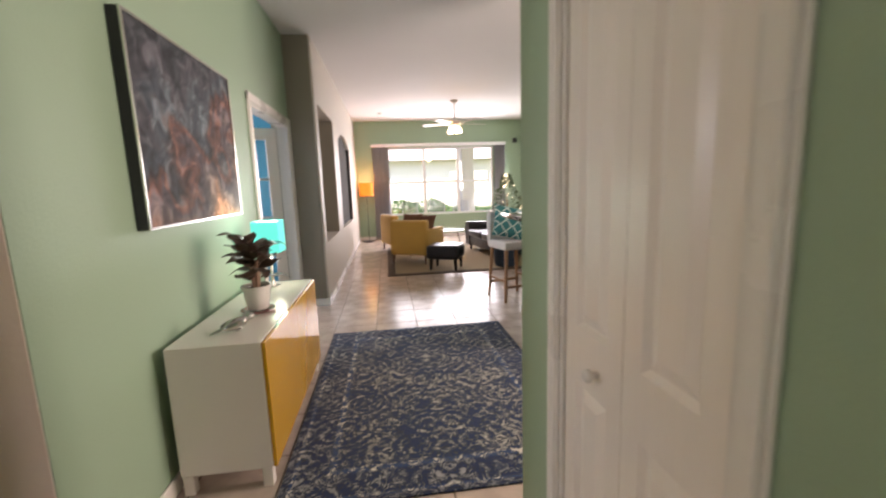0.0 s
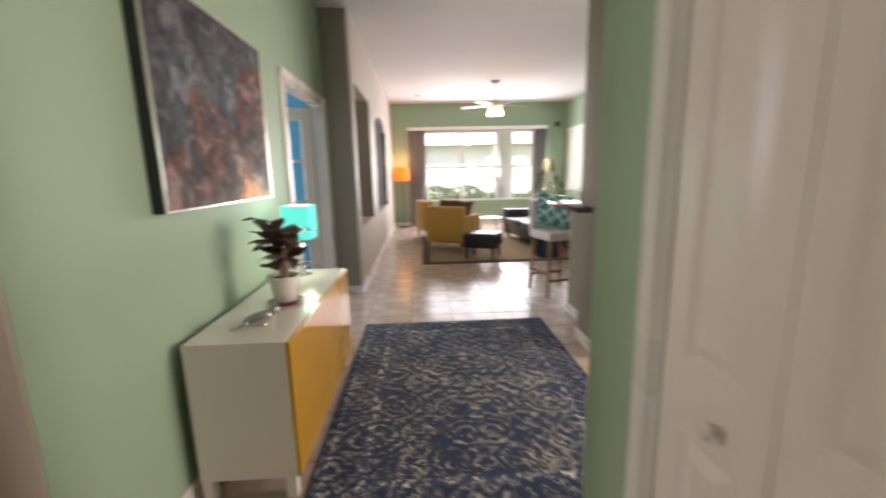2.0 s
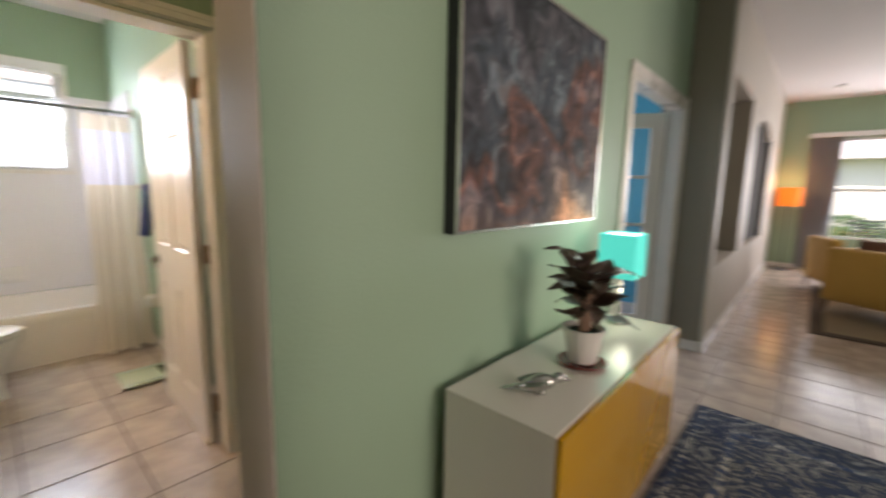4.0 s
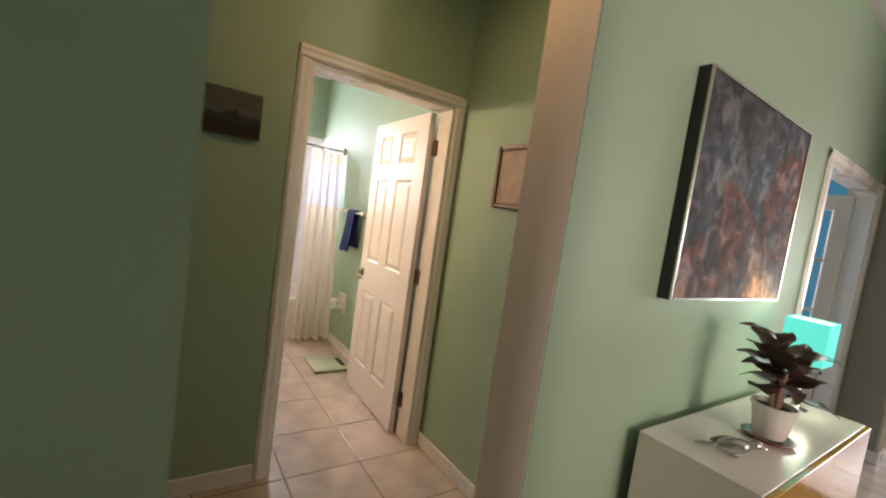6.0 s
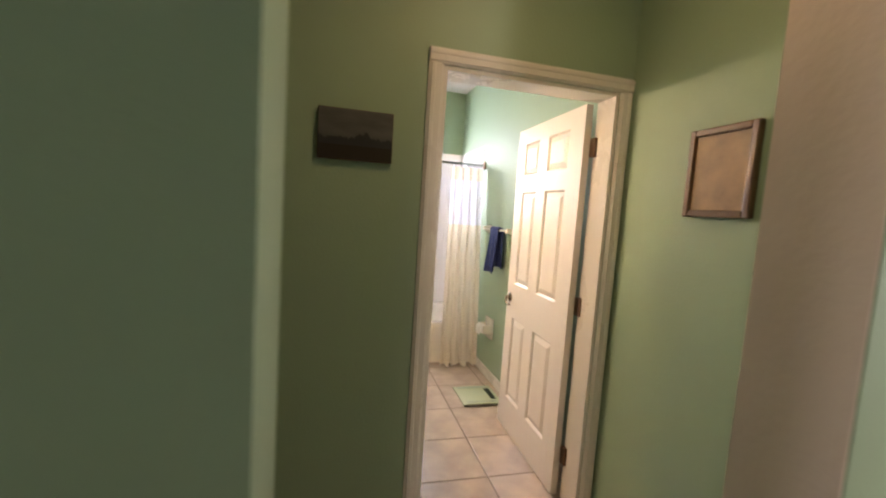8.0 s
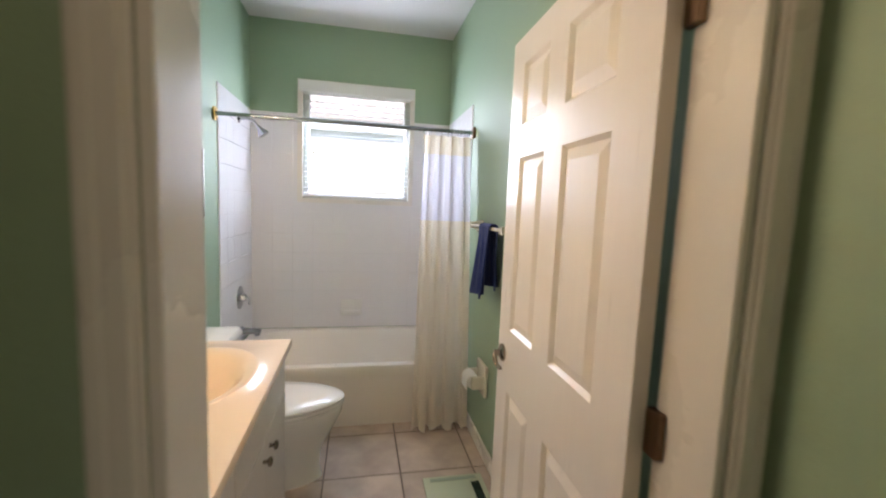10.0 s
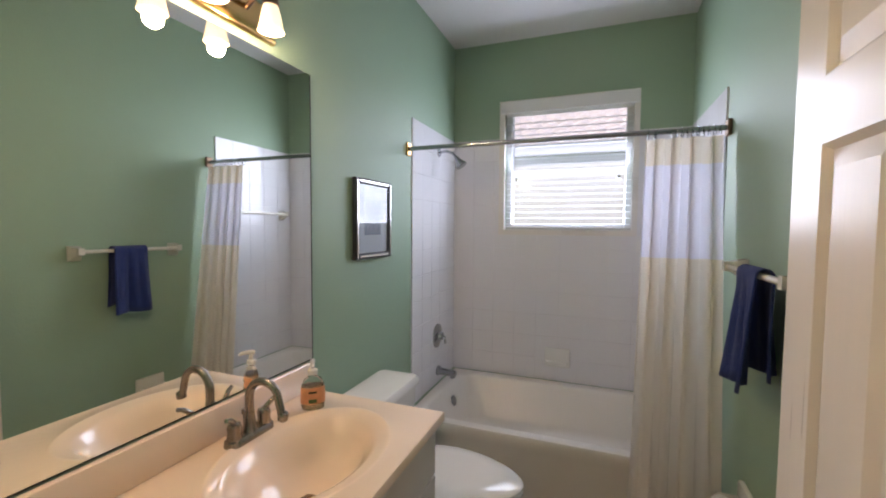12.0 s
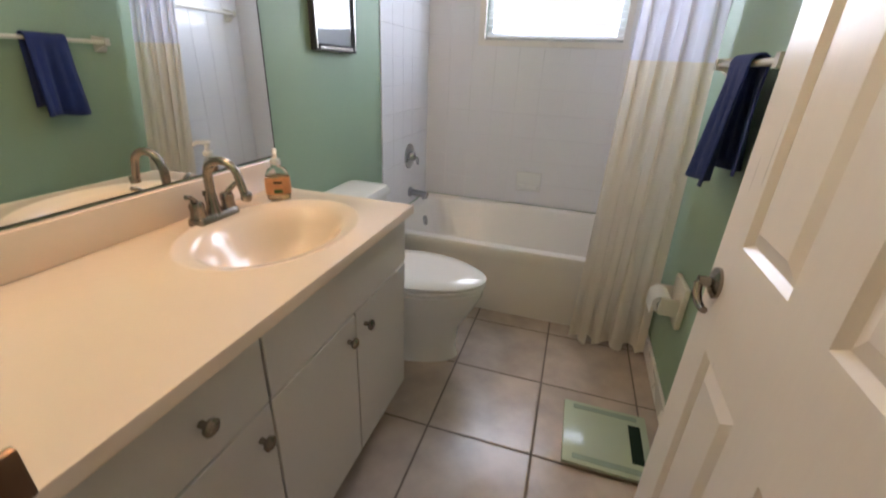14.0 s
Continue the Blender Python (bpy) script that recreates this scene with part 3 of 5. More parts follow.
casing("trim_closet_door", 'x', 0.48, -1, 0.425, 1.04, 2.05, 0.058)
jamb("door_jamb_closet", 'x', 0.478, 0.602, 0.425, 1.04, 2.05)

# ---------------------------------------------------------------- doors


def panel_leaf(t, w, h, thick, panels, material=DOORW):
    """Moulded leaf along x from 0 to w, faces at y = +-thick / 2; panels (x0, x1, z0, z1) are sunk with a raised field."""
    xs = sorted({0, w, *[p[0] for p in panels], *[p[1] for p in panels]})
    bm = bmesh.new()
    bm_box(bm, 0, w, -thick / 2 + 0.009, thick / 2 - 0.012, 0, h)
    for s in (1, -1):
        ys = sorted((s * (thick / 2 - 0.012), s * thick / 2))
        for a, b in zip(xs, xs[1:]):
            inside = sorted([(p[2], p[3]) for p in panels if p[0] <= a + 1e-6 and p[1] >= b - 1e-6])
            z = 0
            for lo, hi in inside:
                bm_box(bm, a, b, *ys, z, lo)
                z = hi
            bm_box(bm, a, b, *ys, z, h)
    body = part("leaf", bm, material, t, smooth=False)
    for p in panels:
        fb = bmesh.new()
        for s in (1, -1):
            base, top = s * (thick / 2 - 0.0118), s * (thick / 2 - 0.001)
            i, j = 0.012, 0.042
            q = [[fb.verts.new((x, y, z)) for x, z in ((p[0] + k, p[2] + k), (p[1] - k, p[2] + k), (p[1] - k, p[3] - k), (p[0] + k, p[3] - k))] for k, y in ((i, base), (j, top))]
            for e in range(4):
                fb.faces.new((q[0][e], q[0][(e + 1) % 4], q[1][(e + 1) % 4], q[1][e]))
            fb.faces.new(q[1])
            # sloping moulding from the stile down to the sunk ground
            o = [[fb.verts.new((x, y, z)) for x, z in ((p[0] + k, p[2] + k), (p[1] - k, p[2] + k), (p[1] - k, p[3] - k), (p[0] + k, p[3] - k))] for k, y in ((0, s * thick / 2), (0.011, base))]
            for e in range(4):
                fb.faces.new((o[0][e], o[0][(e + 1) % 4], o[1][(e + 1) % 4], o[1][e]))
        bmesh.ops.recalc_face_normals(fb, faces=fb.faces)
        part("raised_panel", fb, material, body, smooth=False)
    return body


six = []
for x0, x1 in ((0.138, 0.366), (0.480, 0.680)):
    six += [(x0, x1, 0.22, 0.76), (x0, x1, 0.985, 1.583), (x0, x1, 1.69, 1.89)]
bath_door = thing("door_bath", "white six-panel bathroom door standing open", "door", -2.352, 1.474, 0.012, 178.6)
panel_leaf(bath_door, 0.79, 1.985, 0.035, six)
for s in (1, -1):
    rose = part("knob_rose", moved(lathe([(0.0, 0), (0.032, 0), (0.032, 0.006), (0.022, 0.012), (0.012, 0.014), (0.011, 0.035), (0.0, 0.036)]), pose(0.735, s * 0.0175, 0.885, -90 * s)), NICKEL, bath_door, "brushed nickel rose")
    part("lever", tube([(0.735, s * 0.036, 0.885), (0.735, s * 0.046, 0.884), (0.733, s * 0.051, 0.878), (0.725, s * 0.051, 0.862), (0.712, s * 0.048, 0.849), (0.695, s * 0.044, 0.844), (0.684, s * 0.042, 0.846)], 0.0105, 12, 0.007), NICKEL, rose, "curved nickel lever")
for z in (0.22, 1.0, 1.78):
    hb = box(-0.034, 0.004, -0.036, -0.0185, z - 0.045, z + 0.045, 0.001)
    bm_box(hb, -0.012, 0.006, -0.034, -0.016, z - 0.045, z + 0.045, 0.004)
    part("hinge", hb, BRONZE, bath_door, "worn bronze hinge")
part("latch_plate", box(0.7895, 0.792, -0.012, 0.012, 0.855, 0.915), BRONZE, bath_door, "bronze latch plate")

closet = thing("door_closet", "white bifold closet door with raised panels", "door", 0.505, 0.425, 0.012, 90)
for k, off in enumerate((0.021, 0.309)):
    bm = bmesh.new()
    pn = [(0.063, 0.222, 0.13, 0.80), (0.063, 0.222, 0.95, 1.90)]
    xs = [0, 0.063, 0.222, 0.285]
    bm_box(bm, 0, 0.285, -0.004, 0.004, 0, 2.01)
    for s in (1, -1):
        ys = sorted((s * 0.004, s * 0.0165))
        bm_box(bm, 0, 0.063, *ys, 0, 2.01)
        bm_box(bm, 0.222, 0.285, *ys, 0, 2.01)
        for lo, hi in ((0, 0.13), (0.80, 0.95), (1.90, 2.01)):
            bm_box(bm, 0.063, 0.222, *ys, lo, hi)
    leaf = part("bifold_leaf", bm, DOORW, closet, smooth=False)
    for p in pn:
        fb = bmesh.new()
        for s in (1, -1):
            q = [[fb.verts.new((x, s * y, z)) for x, z in ((p[0] + i, p[2] + i), (p[1] - i, p[2] + i), (p[1] - i, p[3] - i), (p[0] + i, p[3] - i))] for i, y in ((0.0, 0.0165), (0.014, 0.0042), (0.018, 0.0042), (0.046, 0.0155))]
            for a, c in zip(q, q[1:]):
                for e in range(4):
                    fb.faces.new((a[e], a[(e + 1) % 4], c[(e + 1) % 4], c[e]))
            fb.faces.new(q[-1])
        bmesh.ops.recalc_face_normals(fb, faces=fb.faces)
        part("raised_panel", fb, DOORW, leaf, smooth=False)
    leaf.location = (off, 0, 0)
part("knob", moved(lathe([(0, 0), (0.009, 0), (0.008, 0.012), (0.016, 0.02), (0.017, 0.028), (0.012, 0.035), (0, 0.037)]), pose(0.415, 0.0165, 0.865, -90)), WICK, closet, "small white round knob")

french = thing("door_bedroom", "white french door with glass panes standing ajar", "door", -1.15, 4.69, 0.01, 208)
bm = bmesh.new()
for x0, x1, z0, z1 in ((0, 0.11, 0, 2.0), (0.49, 0.60, 0, 2.0), (0.11, 0.49, 0, 0.24), (0.11, 0.49, 1.88, 2.0)):
    bm_box(bm, x0, x1, -0.018, 0.018, z0, z1, 0.003)
part("frame", bm, DOORW, french, smooth=False)
for k in range(4):
    z0 = 0.24 + k * 0.41
    part("pane", box(0.11, 0.49, -0.003, 0.003, z0 + 0.005, z0 + 0.405), PANE, french)
    part("glazing_bar", box(0.11, 0.49, -0.012, 0.012, z0 - 0.012, z0 + 0.012, 0.003), DOORW, french)

# ---------------------------------------------------------------- windows


def window(name, axis, p, a0, a1, z0, z1, lights, label, sash=None):
    """Vinyl window in a wall opening: outer frame, mullions, sash rails and panes."""
    t = thing(name, label, "window", kind="structure")
    f = 0.045

    def put(nm, a, b, lo, hi, d, m, bev=0.004):
        return part(nm, box(*((p - d, p + d, a, b) if axis == 'x' else (a, b, p - d, p + d)), lo, hi, bev), m, t, smooth=False)
    put("frame_jamb", a0, a0 + f, z0, z1, 0.04, VINYL)
    put("frame_jamb", a1 - f, a1, z0, z1, 0.04, VINYL)
    put("frame_head", a0 + f, a1 - f, z1 - f, z1, 0.04, VINYL)
    put("frame_sill", a0 + f, a1 - f, z0, z0 + f, 0.045, VINYL)
    for i in range(lights):
        u0, u1 = a0 + f + (a1 - a0 - 2 * f) * i / lights, a0 + f + (a1 - a0 - 2 * f) * (i + 1) / lights
        if i:
            put("mullion", u0 - 0.035, u0 + 0.035, z0 + f, z1 - f, 0.042, VINYL)
        mid = sash or (z0 + z1) / 2
        g = 0.035 if i else 0.0
        h = 0.035 if i < lights - 1 else 0.0
        put("meeting_rail", u0 + g, u1 - h, mid - 0.022, mid + 0.022, 0.03, VINYL)
        for lo, hi in ((z0 + f, mid - 0.022), (mid + 0.022, z1 - f)):
            pane = put("pane", u0 + g, u1 - h, lo, hi, 0.003, PANE, 0)
            pane.visible_shadow = False
    return t


window("window_living", 'y', 10.87, 0.06, 2.84, 0.60, 2.34, 3, "wide three-part white living room window", 1.45)
# the entry sidelight is unseen, added as an opening for its fill lamp
window("window_entry_unseen", 'y', -1.67, -1.01, -0.78, 0.1, 2.1, 1, "unseen narrow white sidelight, added for the entry fill")
window("window_side", 'x', 3.73, 9.5, 10.7, 0.82, 2.34, 1, "white window behind closed blinds")
wb = window("window_bath", 'x', -5.24, 0.50, 1.345, 1.44, 2.32, 1, "white single-hung bathroom window", 1.85)
for a in (0.585, 1.26):
    part("sash_lock", box(-5.205, -5.185, a - 0.012, a + 0.012, 1.79, 1.822, 0.003), SILVER, wb, "small grey sash latch")


def blinds(name, axis, p, a0, a1, z0, z1, pitch, tilt, label, w=0.046, slat=None):
    t = thing(name, label, "window blind")
    n = int((z1 - z0 - 0.09) / pitch)
    me = None
    for i in range(n):
        if me is None:
            bm = box(-w / 2, w / 2, a0 + 0.006, a1 - 0.006, -0.0015, 0.0015) if axis == 'x' else box(a0 + 0.006, a1 - 0.006, -w / 2, w / 2, -0.0015, 0.0015)
            ob = part("slat", bm, slat or BLIND, t, smooth=False)
            me = ob.data
        else:
            ob = new("slat", me)
            ob.parent = t
        ob.matrix_local = pose(p if axis == 'x' else 0, 0 if axis == 'x' else p, z0 + 0.04 + i * pitch, tilt if axis == 'y' else 0, tilt if axis == 'x' else 0, 0)
    h = 0.05 / 2
    if axis == 'x' and p < 0:
        part("valance", box(p + 0.028, p + 0.062, a0 - 0.03, a1 + 0.03, z1 - 0.055, z1 + 0.03, 0.005), VINYL, t, smooth=False)
    part("head_rail", box(*((p - h, p + h, a0, a1) if axis == 'x' else (a0, a1, p - h, p + h)), z1 - 0.06, z1, 0.004), VINYL, t, smooth=False)
    part("bottom_rail", box(*((p - h, p + h, a0, a1) if axis == 'x' else (a0, a1, p - h, p + h)), z0 + 0.008, z0 + 0.026, 0.004), VINYL, t, smooth=False)
    for f in (0.12, 0.88):
        a = a0 + (a1 - a0) * f
        q = (p, a) if axis == 'x' else (a, p)
        part("cord", tube([(*q, z0 + 0.02), (*q, z1 - 0.03)], 0.0015, 5), VINYL, t)
    return t


blinds("window_blind", 'x', -5.175, 0.505, 1.34, 1.445, 2.315, 0.042, 9, "white slatted blind with open slats in the bathroom window")
blinds("window_blind", 'x', 3.67, 9.5, 10.7, 0.82, 2.34, 0.042, 62, "closed white slatted blind", slat=BLINDC)

# ---------------------------------------------------------------- bathroom
tubt = thing("bathtub", "almond enamel bathtub set in the tiled alcove", "bathtub")


def rrect(cx, cy, hx, hy, r, n=6):
    out = []
    for k, (sx, sy) in enumerate(((1, 1), (-1, 1), (-1, -1), (1, -1))):
        for i in range(n + 1):
            a = math.pi / 2 * (k + i / n)
            out.append((cx + sx * (hx - r) + r * math.cos(a), cy + sy * (hy - r) + r * math.sin(a)))
    return out


def loft(rings, close_first=False, close_last=True):
    bm = bmesh.new()
    vs = [[bm.verts.new((x, y, z)) for x, y in ring] for ring, z in rings]
    for a, c in zip(vs, vs[1:]):
        for i in range(len(a)):
            bm.faces.new((a[i], a[(i + 1) % len(a)], c[(i + 1) % len(a)], c[i]))
    if close_first:
        bm.faces.new(vs[0][::-1])
    if close_last:
        bm.faces.new(vs[-1])
    bmesh.ops.recalc_face_normals(bm, faces=bm.faces)
    return bm


tcx, tcy = -4.70, 0.897
part("shell", loft([(rrect(tcx + 0.015, tcy, 0.425, 0.765, 0.02), 0.0), (rrect(tcx + 0.005, tcy, 0.43, 0.765, 0.02), 0.30), (rrect(tcx, tcy, 0.437, 0.766, 0.02), 0.325), (rrect(tcx, tcy, 0.437, 0.766, 0.02), 0.372), (rrect(tcx, tcy, 0.428, 0.757, 0.025), 0.388),
                    (rrect(tcx, tcy, 0.375, 0.70, 0.10), 0.39), (rrect(tcx, tcy, 0.36, 0.685, 0.12), 0.375), (rrect(tcx, tcy, 0.31, 0.60, 0.14), 0.12), (rrect(tcx, tcy, 0.25, 0.52, 0.14), 0.07)]), TUB, tubt)
part("overflow_plate", moved(lathe([(0, 0), (0.036, 0), (0.034, 0.008), (0.02, 0.012), (0, 0.013)]), pose(-4.80, 0.246, 0.28, -75)), CHROME, tubt, "round chrome overflow plate")

sur = structure("tile_surround", wall_boxes('x', -5.14, -5.136, 0.124, 1.666, 0.39, 2.09, [(0.50, 1.345, 1.44, 2.32)]), WGROUT, "white glazed tile surround of the tub alcove", "tiled wall")
bm = box(-5.136, -4.385, 0.12, 0.124, 0.39, 2.09)
bm_box(bm, -5.136, -4.385, 1.666, 1.67, 0.39, 2.09)
structure("tile_surround_sides", bm, WGROUT, "grout bed of the alcove's side walls", "tiled wall")
structure("trim_bath_window", wall_boxes('x', -5.16, -5.122, 0.466, 1.374, 1.41, 2.35, [(0.505, 1.34, 1.445, 2.315)]), TRIM, "white painted window return", "trim")

van = thing("vanity_cabinet", "off-white vanity cabinet with flat doors and drawers", "vanity")
bm = box(-3.44, -2.335, 0.124, 0.635, 0.10, 0.69)
bm_box(bm, -3.44, -2.335, 0.615, 0.635, 0.69, 0.818)
bm_box(bm, -3.44, -3.42, 0.124, 0.615, 0.69, 0.818)
bm_box(bm, -3.42, -2.335, 0.124, 0.56, 0.0, 0.10)
part("carcass", bm, CABW, van, smooth=False)
for nm, x0, x1, z0, z1, kx, kz in (("drawer_front", -2.729, -2.345, 0.643, 0.812, -2.58, 0.73), ("door", -2.729, -2.345, 0.115, 0.637, -2.69, 0.575), ("false_front", -3.436, -2.735, 0.643, 0.812, None, 0), ("door", -3.077, -2.735, 0.115, 0.637, -3.035, 0.575), ("door", -3.436, -3.083, 0.115, 0.637, -3.13, 0.575)):
    f = part(nm, box(x0, x1, 0.637, 0.656, z0, z1, 0.002), CABW, van, smooth=False)
    if kx:
        part("knob", moved(lathe([(0, 0), (0.007, 0), (0.006, 0.012), (0.015, 0.018), (0.016, 0.024), (0.01, 0.029), (0, 0.03)]), pose(kx, 0.656, kz, -90)), NICKEL, f, "brushed nickel round knob")

vt = thing("bathroom_countertop", "cream cultured marble vanity top with moulded oval basin", "countertop")
sx, sy = -3.095, 0.415
bm = bmesh.new()
N = 64
rings = []


def edge_pt(a):
    dx, dy = math.cos(a), math.sin(a)
    t = min(((-2.337 - sx) / dx if dx > 0 else (-3.455 - sx) / dx) if abs(dx) > 1e-6 else 9, ((0.68 - sy) / dy if dy > 0 else (0.124 - sy) / dy) if abs(dy) > 1e-6 else 9)
    return sx + t * dx, sy + t * dy


ang = sorted({2 * math.pi * i / N for i in range(N)} | {math.atan2(y - sy, x - sx) % (2 * math.pi) for x in (-2.337, -3.455) for y in (0.124, 0.68)})
out = [edge_pt(a) for a in ang]


def oval(rx, ry):
    return [(sx + rx * math.cos(a), sy + ry * math.sin(a)) for a in ang]


prof = [(out, 0.818), (out, 0.843), ([(sx + (x - sx) * 0.997, sy + (y - sy) * 0.995) for x, y in out], 0.846), (oval(0.284, 0.215), 0.846), (oval(0.278, 0.21), 0.8495), (oval(0.268, 0.202), 0.850), (oval(0.258, 0.194), 0.8455),
        (oval(0.238, 0.175), 0.843), (oval(0.22, 0.158), 0.832), (oval(0.19, 0.135), 0.80), (oval(0.16, 0.11), 0.755), (oval(0.11, 0.075), 0.72), (oval(0.05, 0.04), 0.706), (oval(0.022, 0.022), 0.703)]
part("counter", loft(prof, False, True), MARBLE, vt)
part("backsplash", box(-3.455, -2.337, 0.124, 0.146, 0.847, 0.945, 0.004, 2), MARBLE, vt)
part("drain", lathe([(0, 0), (0.022, 0), (0.024, 0.004), (0.014, 0.006), (0.013, 0.012), (0, 0.013)], (sx, sy, 0.704)), NICKEL, vt, "brushed nickel pop-up drain")

fau = thing("faucet", "brushed nickel two-handle arched bathroom faucet", "faucet", -3.10, 0.205, 0.846)
part("base_plate", loft([(rrect(0, 0, 0.082, 0.027, 0.026), 0.0), (rrect(0, 0, 0.08, 0.025, 0.024), 0.014), (rrect(0, 0, 0.07, 0.02, 0.019), 0.02)], True), NICKEL, fau)
part("spout_body", lathe([(0.024, 0.018), (0.018, 0.035), (0.0145, 0.06), (0.0135, 0.075)]), NICKEL, fau)
part("spout", tube([(0, 0, 0.07)] + [(0, 0.055 - 0.055 * math.cos(a), 0.115 + 0.055 * math.sin(a)) for a in [math.pi * k / 12 for k in range(11)]] + [(0, 0.118, 0.085)], 0.0125, 12, 0.011), NICKEL, fau)
part("aerator", moved(lathe([(0.012, 0), (0.0145, 0.004), (0.014, 0.02), (0.011, 0.024)]), pose(0, 0.121, 0.068, -12)), NICKEL, fau)
part("lift_rod", lathe([(0.003, 0.02), (0.003, 0.06), (0.007, 0.064), (0.006, 0.076), (0, 0.078)], (0, -0.022, 0)), NICKEL, fau)
for s in (1, -1):
    h = part("handle", lathe([(0.021, 0.018), (0.018, 0.034), (0.02, 0.05), (0.017, 0.06), (0, 0.064)], (s * 0.054, 0, 0)), NICKEL, fau)
    part("lever", tube([(s * 0.054, 0.0, 0.055), (s * 0.062, 0.005, 0.068), (s * 0.078, 0.012, 0.082), (s * 0.094, 0.016, 0.088)], 0.009, 10, 0.006), NICKEL, h)

soap = thing("soap_dispenser", "clear pump bottle of amber hand soap with printed label", "soap dispenser", -3.315, 0.26, 0.846, -51)
part("bottle", lathe([(0.026, 0), (0.036, 0.006), (0.039, 0.045), (0.036, 0.085), (0.026, 0.105), (0.014, 0.112), (0.014, 0.122)], sy=0.62), SOAPC, soap)
part("liquid", lathe([(0.024, 0.003), (0.034, 0.008), (0.037, 0.045), (0.034, 0.084), (0.0, 0.09)], sy=0.58), SOAPM, soap, "amber liquid soap")
lb = lathe([(0.0397, 0.026), (0.0402, 0.05), (0.0385, 0.08)], n=40, sy=0.66)
bmesh.ops.delete(lb, geom=[f for f in lb.faces if f.calc_center_median().y < 0.006 or len(f.verts) > 4], context='FACES')
part("label", lb, LABELP, soap, "peach and orange printed label")
for z0, z1, mm in ((0.062, 0.068, SCALED), (0.030, 0.042, HEDGE)):
    part("print_band", box(-0.012, 0.014, 0.0255, 0.0272, z0, z1), mm, soap, "illegible label print")
part("pump_collar", lathe([(0.016, 0.12), (0.016, 0.134), (0.008, 0.138), (0.006, 0.158)]), WICK, soap)
part("pump_head", tube([(0, -0.01, 0.16), (0, 0.006, 0.164), (0, 0.03, 0.162), (0, 0.04, 0.155)], 0.009, 10, 0.005), WICK, soap, "white plastic pump nozzle")

mir = thing("wall_mirror", "large frameless mirror above the vanity", "mirror")
part("mirror_glass", box(-3.48, -2.335, 0.121, 0.127, 0.953, 2.02), MIRROR, mir, smooth=False)
part("edge_strip", box(-3.484, -3.4805, 0.121, 0.128, 0.953, 2.02), DARK, mir)
part("bottom_channel", box(-3.48, -2.335, 0.121, 0.1275, 0.949, 0.9525), DARK, mir)

vl = thing("vanity_light", "brass bath light bar with four frosted bell shades", "wall lamp")
part("back_plate", box(-3.30, -2.47, 0.121, 0.145, 2.045, 2.155, 0.012, 3), BRASS, vl)
for k in range(4):
    x = -3.175 + 0.195 * k
    part("arm", tube([(x, 0.14, 2.11), (x, 0.19, 2.145), (x, 0.23, 2.145), (x, 0.235, 2.12)], 0.008), BRONZE, vl)
    part("socket", lathe([(0.0, 0.03), (0.02, 0.028), (0.024, 0.0), (0.0, -0.001)], (x, 0.235, 2.10)), BRONZE, vl)
    sh = part("shade", lathe([(0.021, 0.0), (0.027, -0.022), (0.031, -0.046), (0.037, -0.072), (0.034, -0.072), (0.028, -0.046), (0.024, -0.022), (0.018, -0.003)], (x, 0.235, 2.098)), BULBF, vl, "frosted glass shade glowing warm")
    part("bulb", lathe([(0, -0.02), (0.013, -0.03), (0.016, -0.045), (0.01, -0.06), (0, -0.064)], (x, 0.235, 2.096)), BULB, sh)
    lamp("vanity_bulb_glow", 'POINT', pose(x, 0.235, 2.01), 3.6, (1.0, 0.73, 0.44), 0.025)

toi = thing("toilet", "white porcelain toilet with closed oval lid", "toilet", -3.80, 0.12, 0)


def egg(cx, y0, y1, w, n=36, off=0.0):
    out = []
    for i in range(n):
        a = 2 * math.pi * i / n
        c, s = math.cos(a), math.sin(a)
        yy = (y0 + y1) / 2 + (y1 - y0) / 2 * s
        out.append((cx + w * c * (1 - 0.16 * s), yy))
    return out


part("bowl", loft([(egg(0, 0.18, 0.66, 0.125), 0.0), (egg(0, 0.19, 0.645, 0.118), 0.06), (egg(0, 0.20, 0.66, 0.124), 0.17), (egg(0, 0.21, 0.715, 0.155), 0.265), (egg(0, 0.20, 0.755, 0.18), 0.345), (egg(0, 0.20, 0.76, 0.184), 0.38), (egg(0, 0.21, 0.75, 0.175), 0.388)], True), PORC, toi)
part("seat", loft([(egg(0, 0.205, 0.76, 0.178), 0.39), (egg(0, 0.20, 0.768, 0.186), 0.396), (egg(0, 0.20, 0.768, 0.186), 0.404), (egg(0, 0.205, 0.762, 0.18), 0.409)], True), PORC, toi)
part("lid", loft([(egg(0, 0.20, 0.762, 0.18), 0.412), (egg(0, 0.198, 0.768, 0.186), 0.417), (egg(0, 0.198, 0.768, 0.186), 0.426), (egg(0, 0.21, 0.75, 0.17), 0.436), (egg(0, 0.27, 0.68, 0.11), 0.441)], True), PORC, toi)
part("tank", loft([(rrect(0, 0.115, 0.19, 0.09, 0.03), 0.37), (rrect(0, 0.115, 0.205, 0.1, 0.03), 0.70)], True), PORC, toi)
part("tank_lid", loft([(rrect(0, 0.117, 0.215, 0.112, 0.03), 0.702), (rrect(0, 0.117, 0.218, 0.114, 0.03), 0.72), (rrect(0, 0.117, 0.205, 0.10, 0.03), 0.742), (rrect(0, 0.117, 0.17, 0.07, 0.03), 0.747)], True), PORC, toi)
part("flush_lever", tube([(0.16, 0.217, 0.64), (0.16, 0.235, 0.64), (0.12, 0.24, 0.635), (0.08, 0.24, 0.63)], 0.006), CHROME, toi, "chrome flush lever")
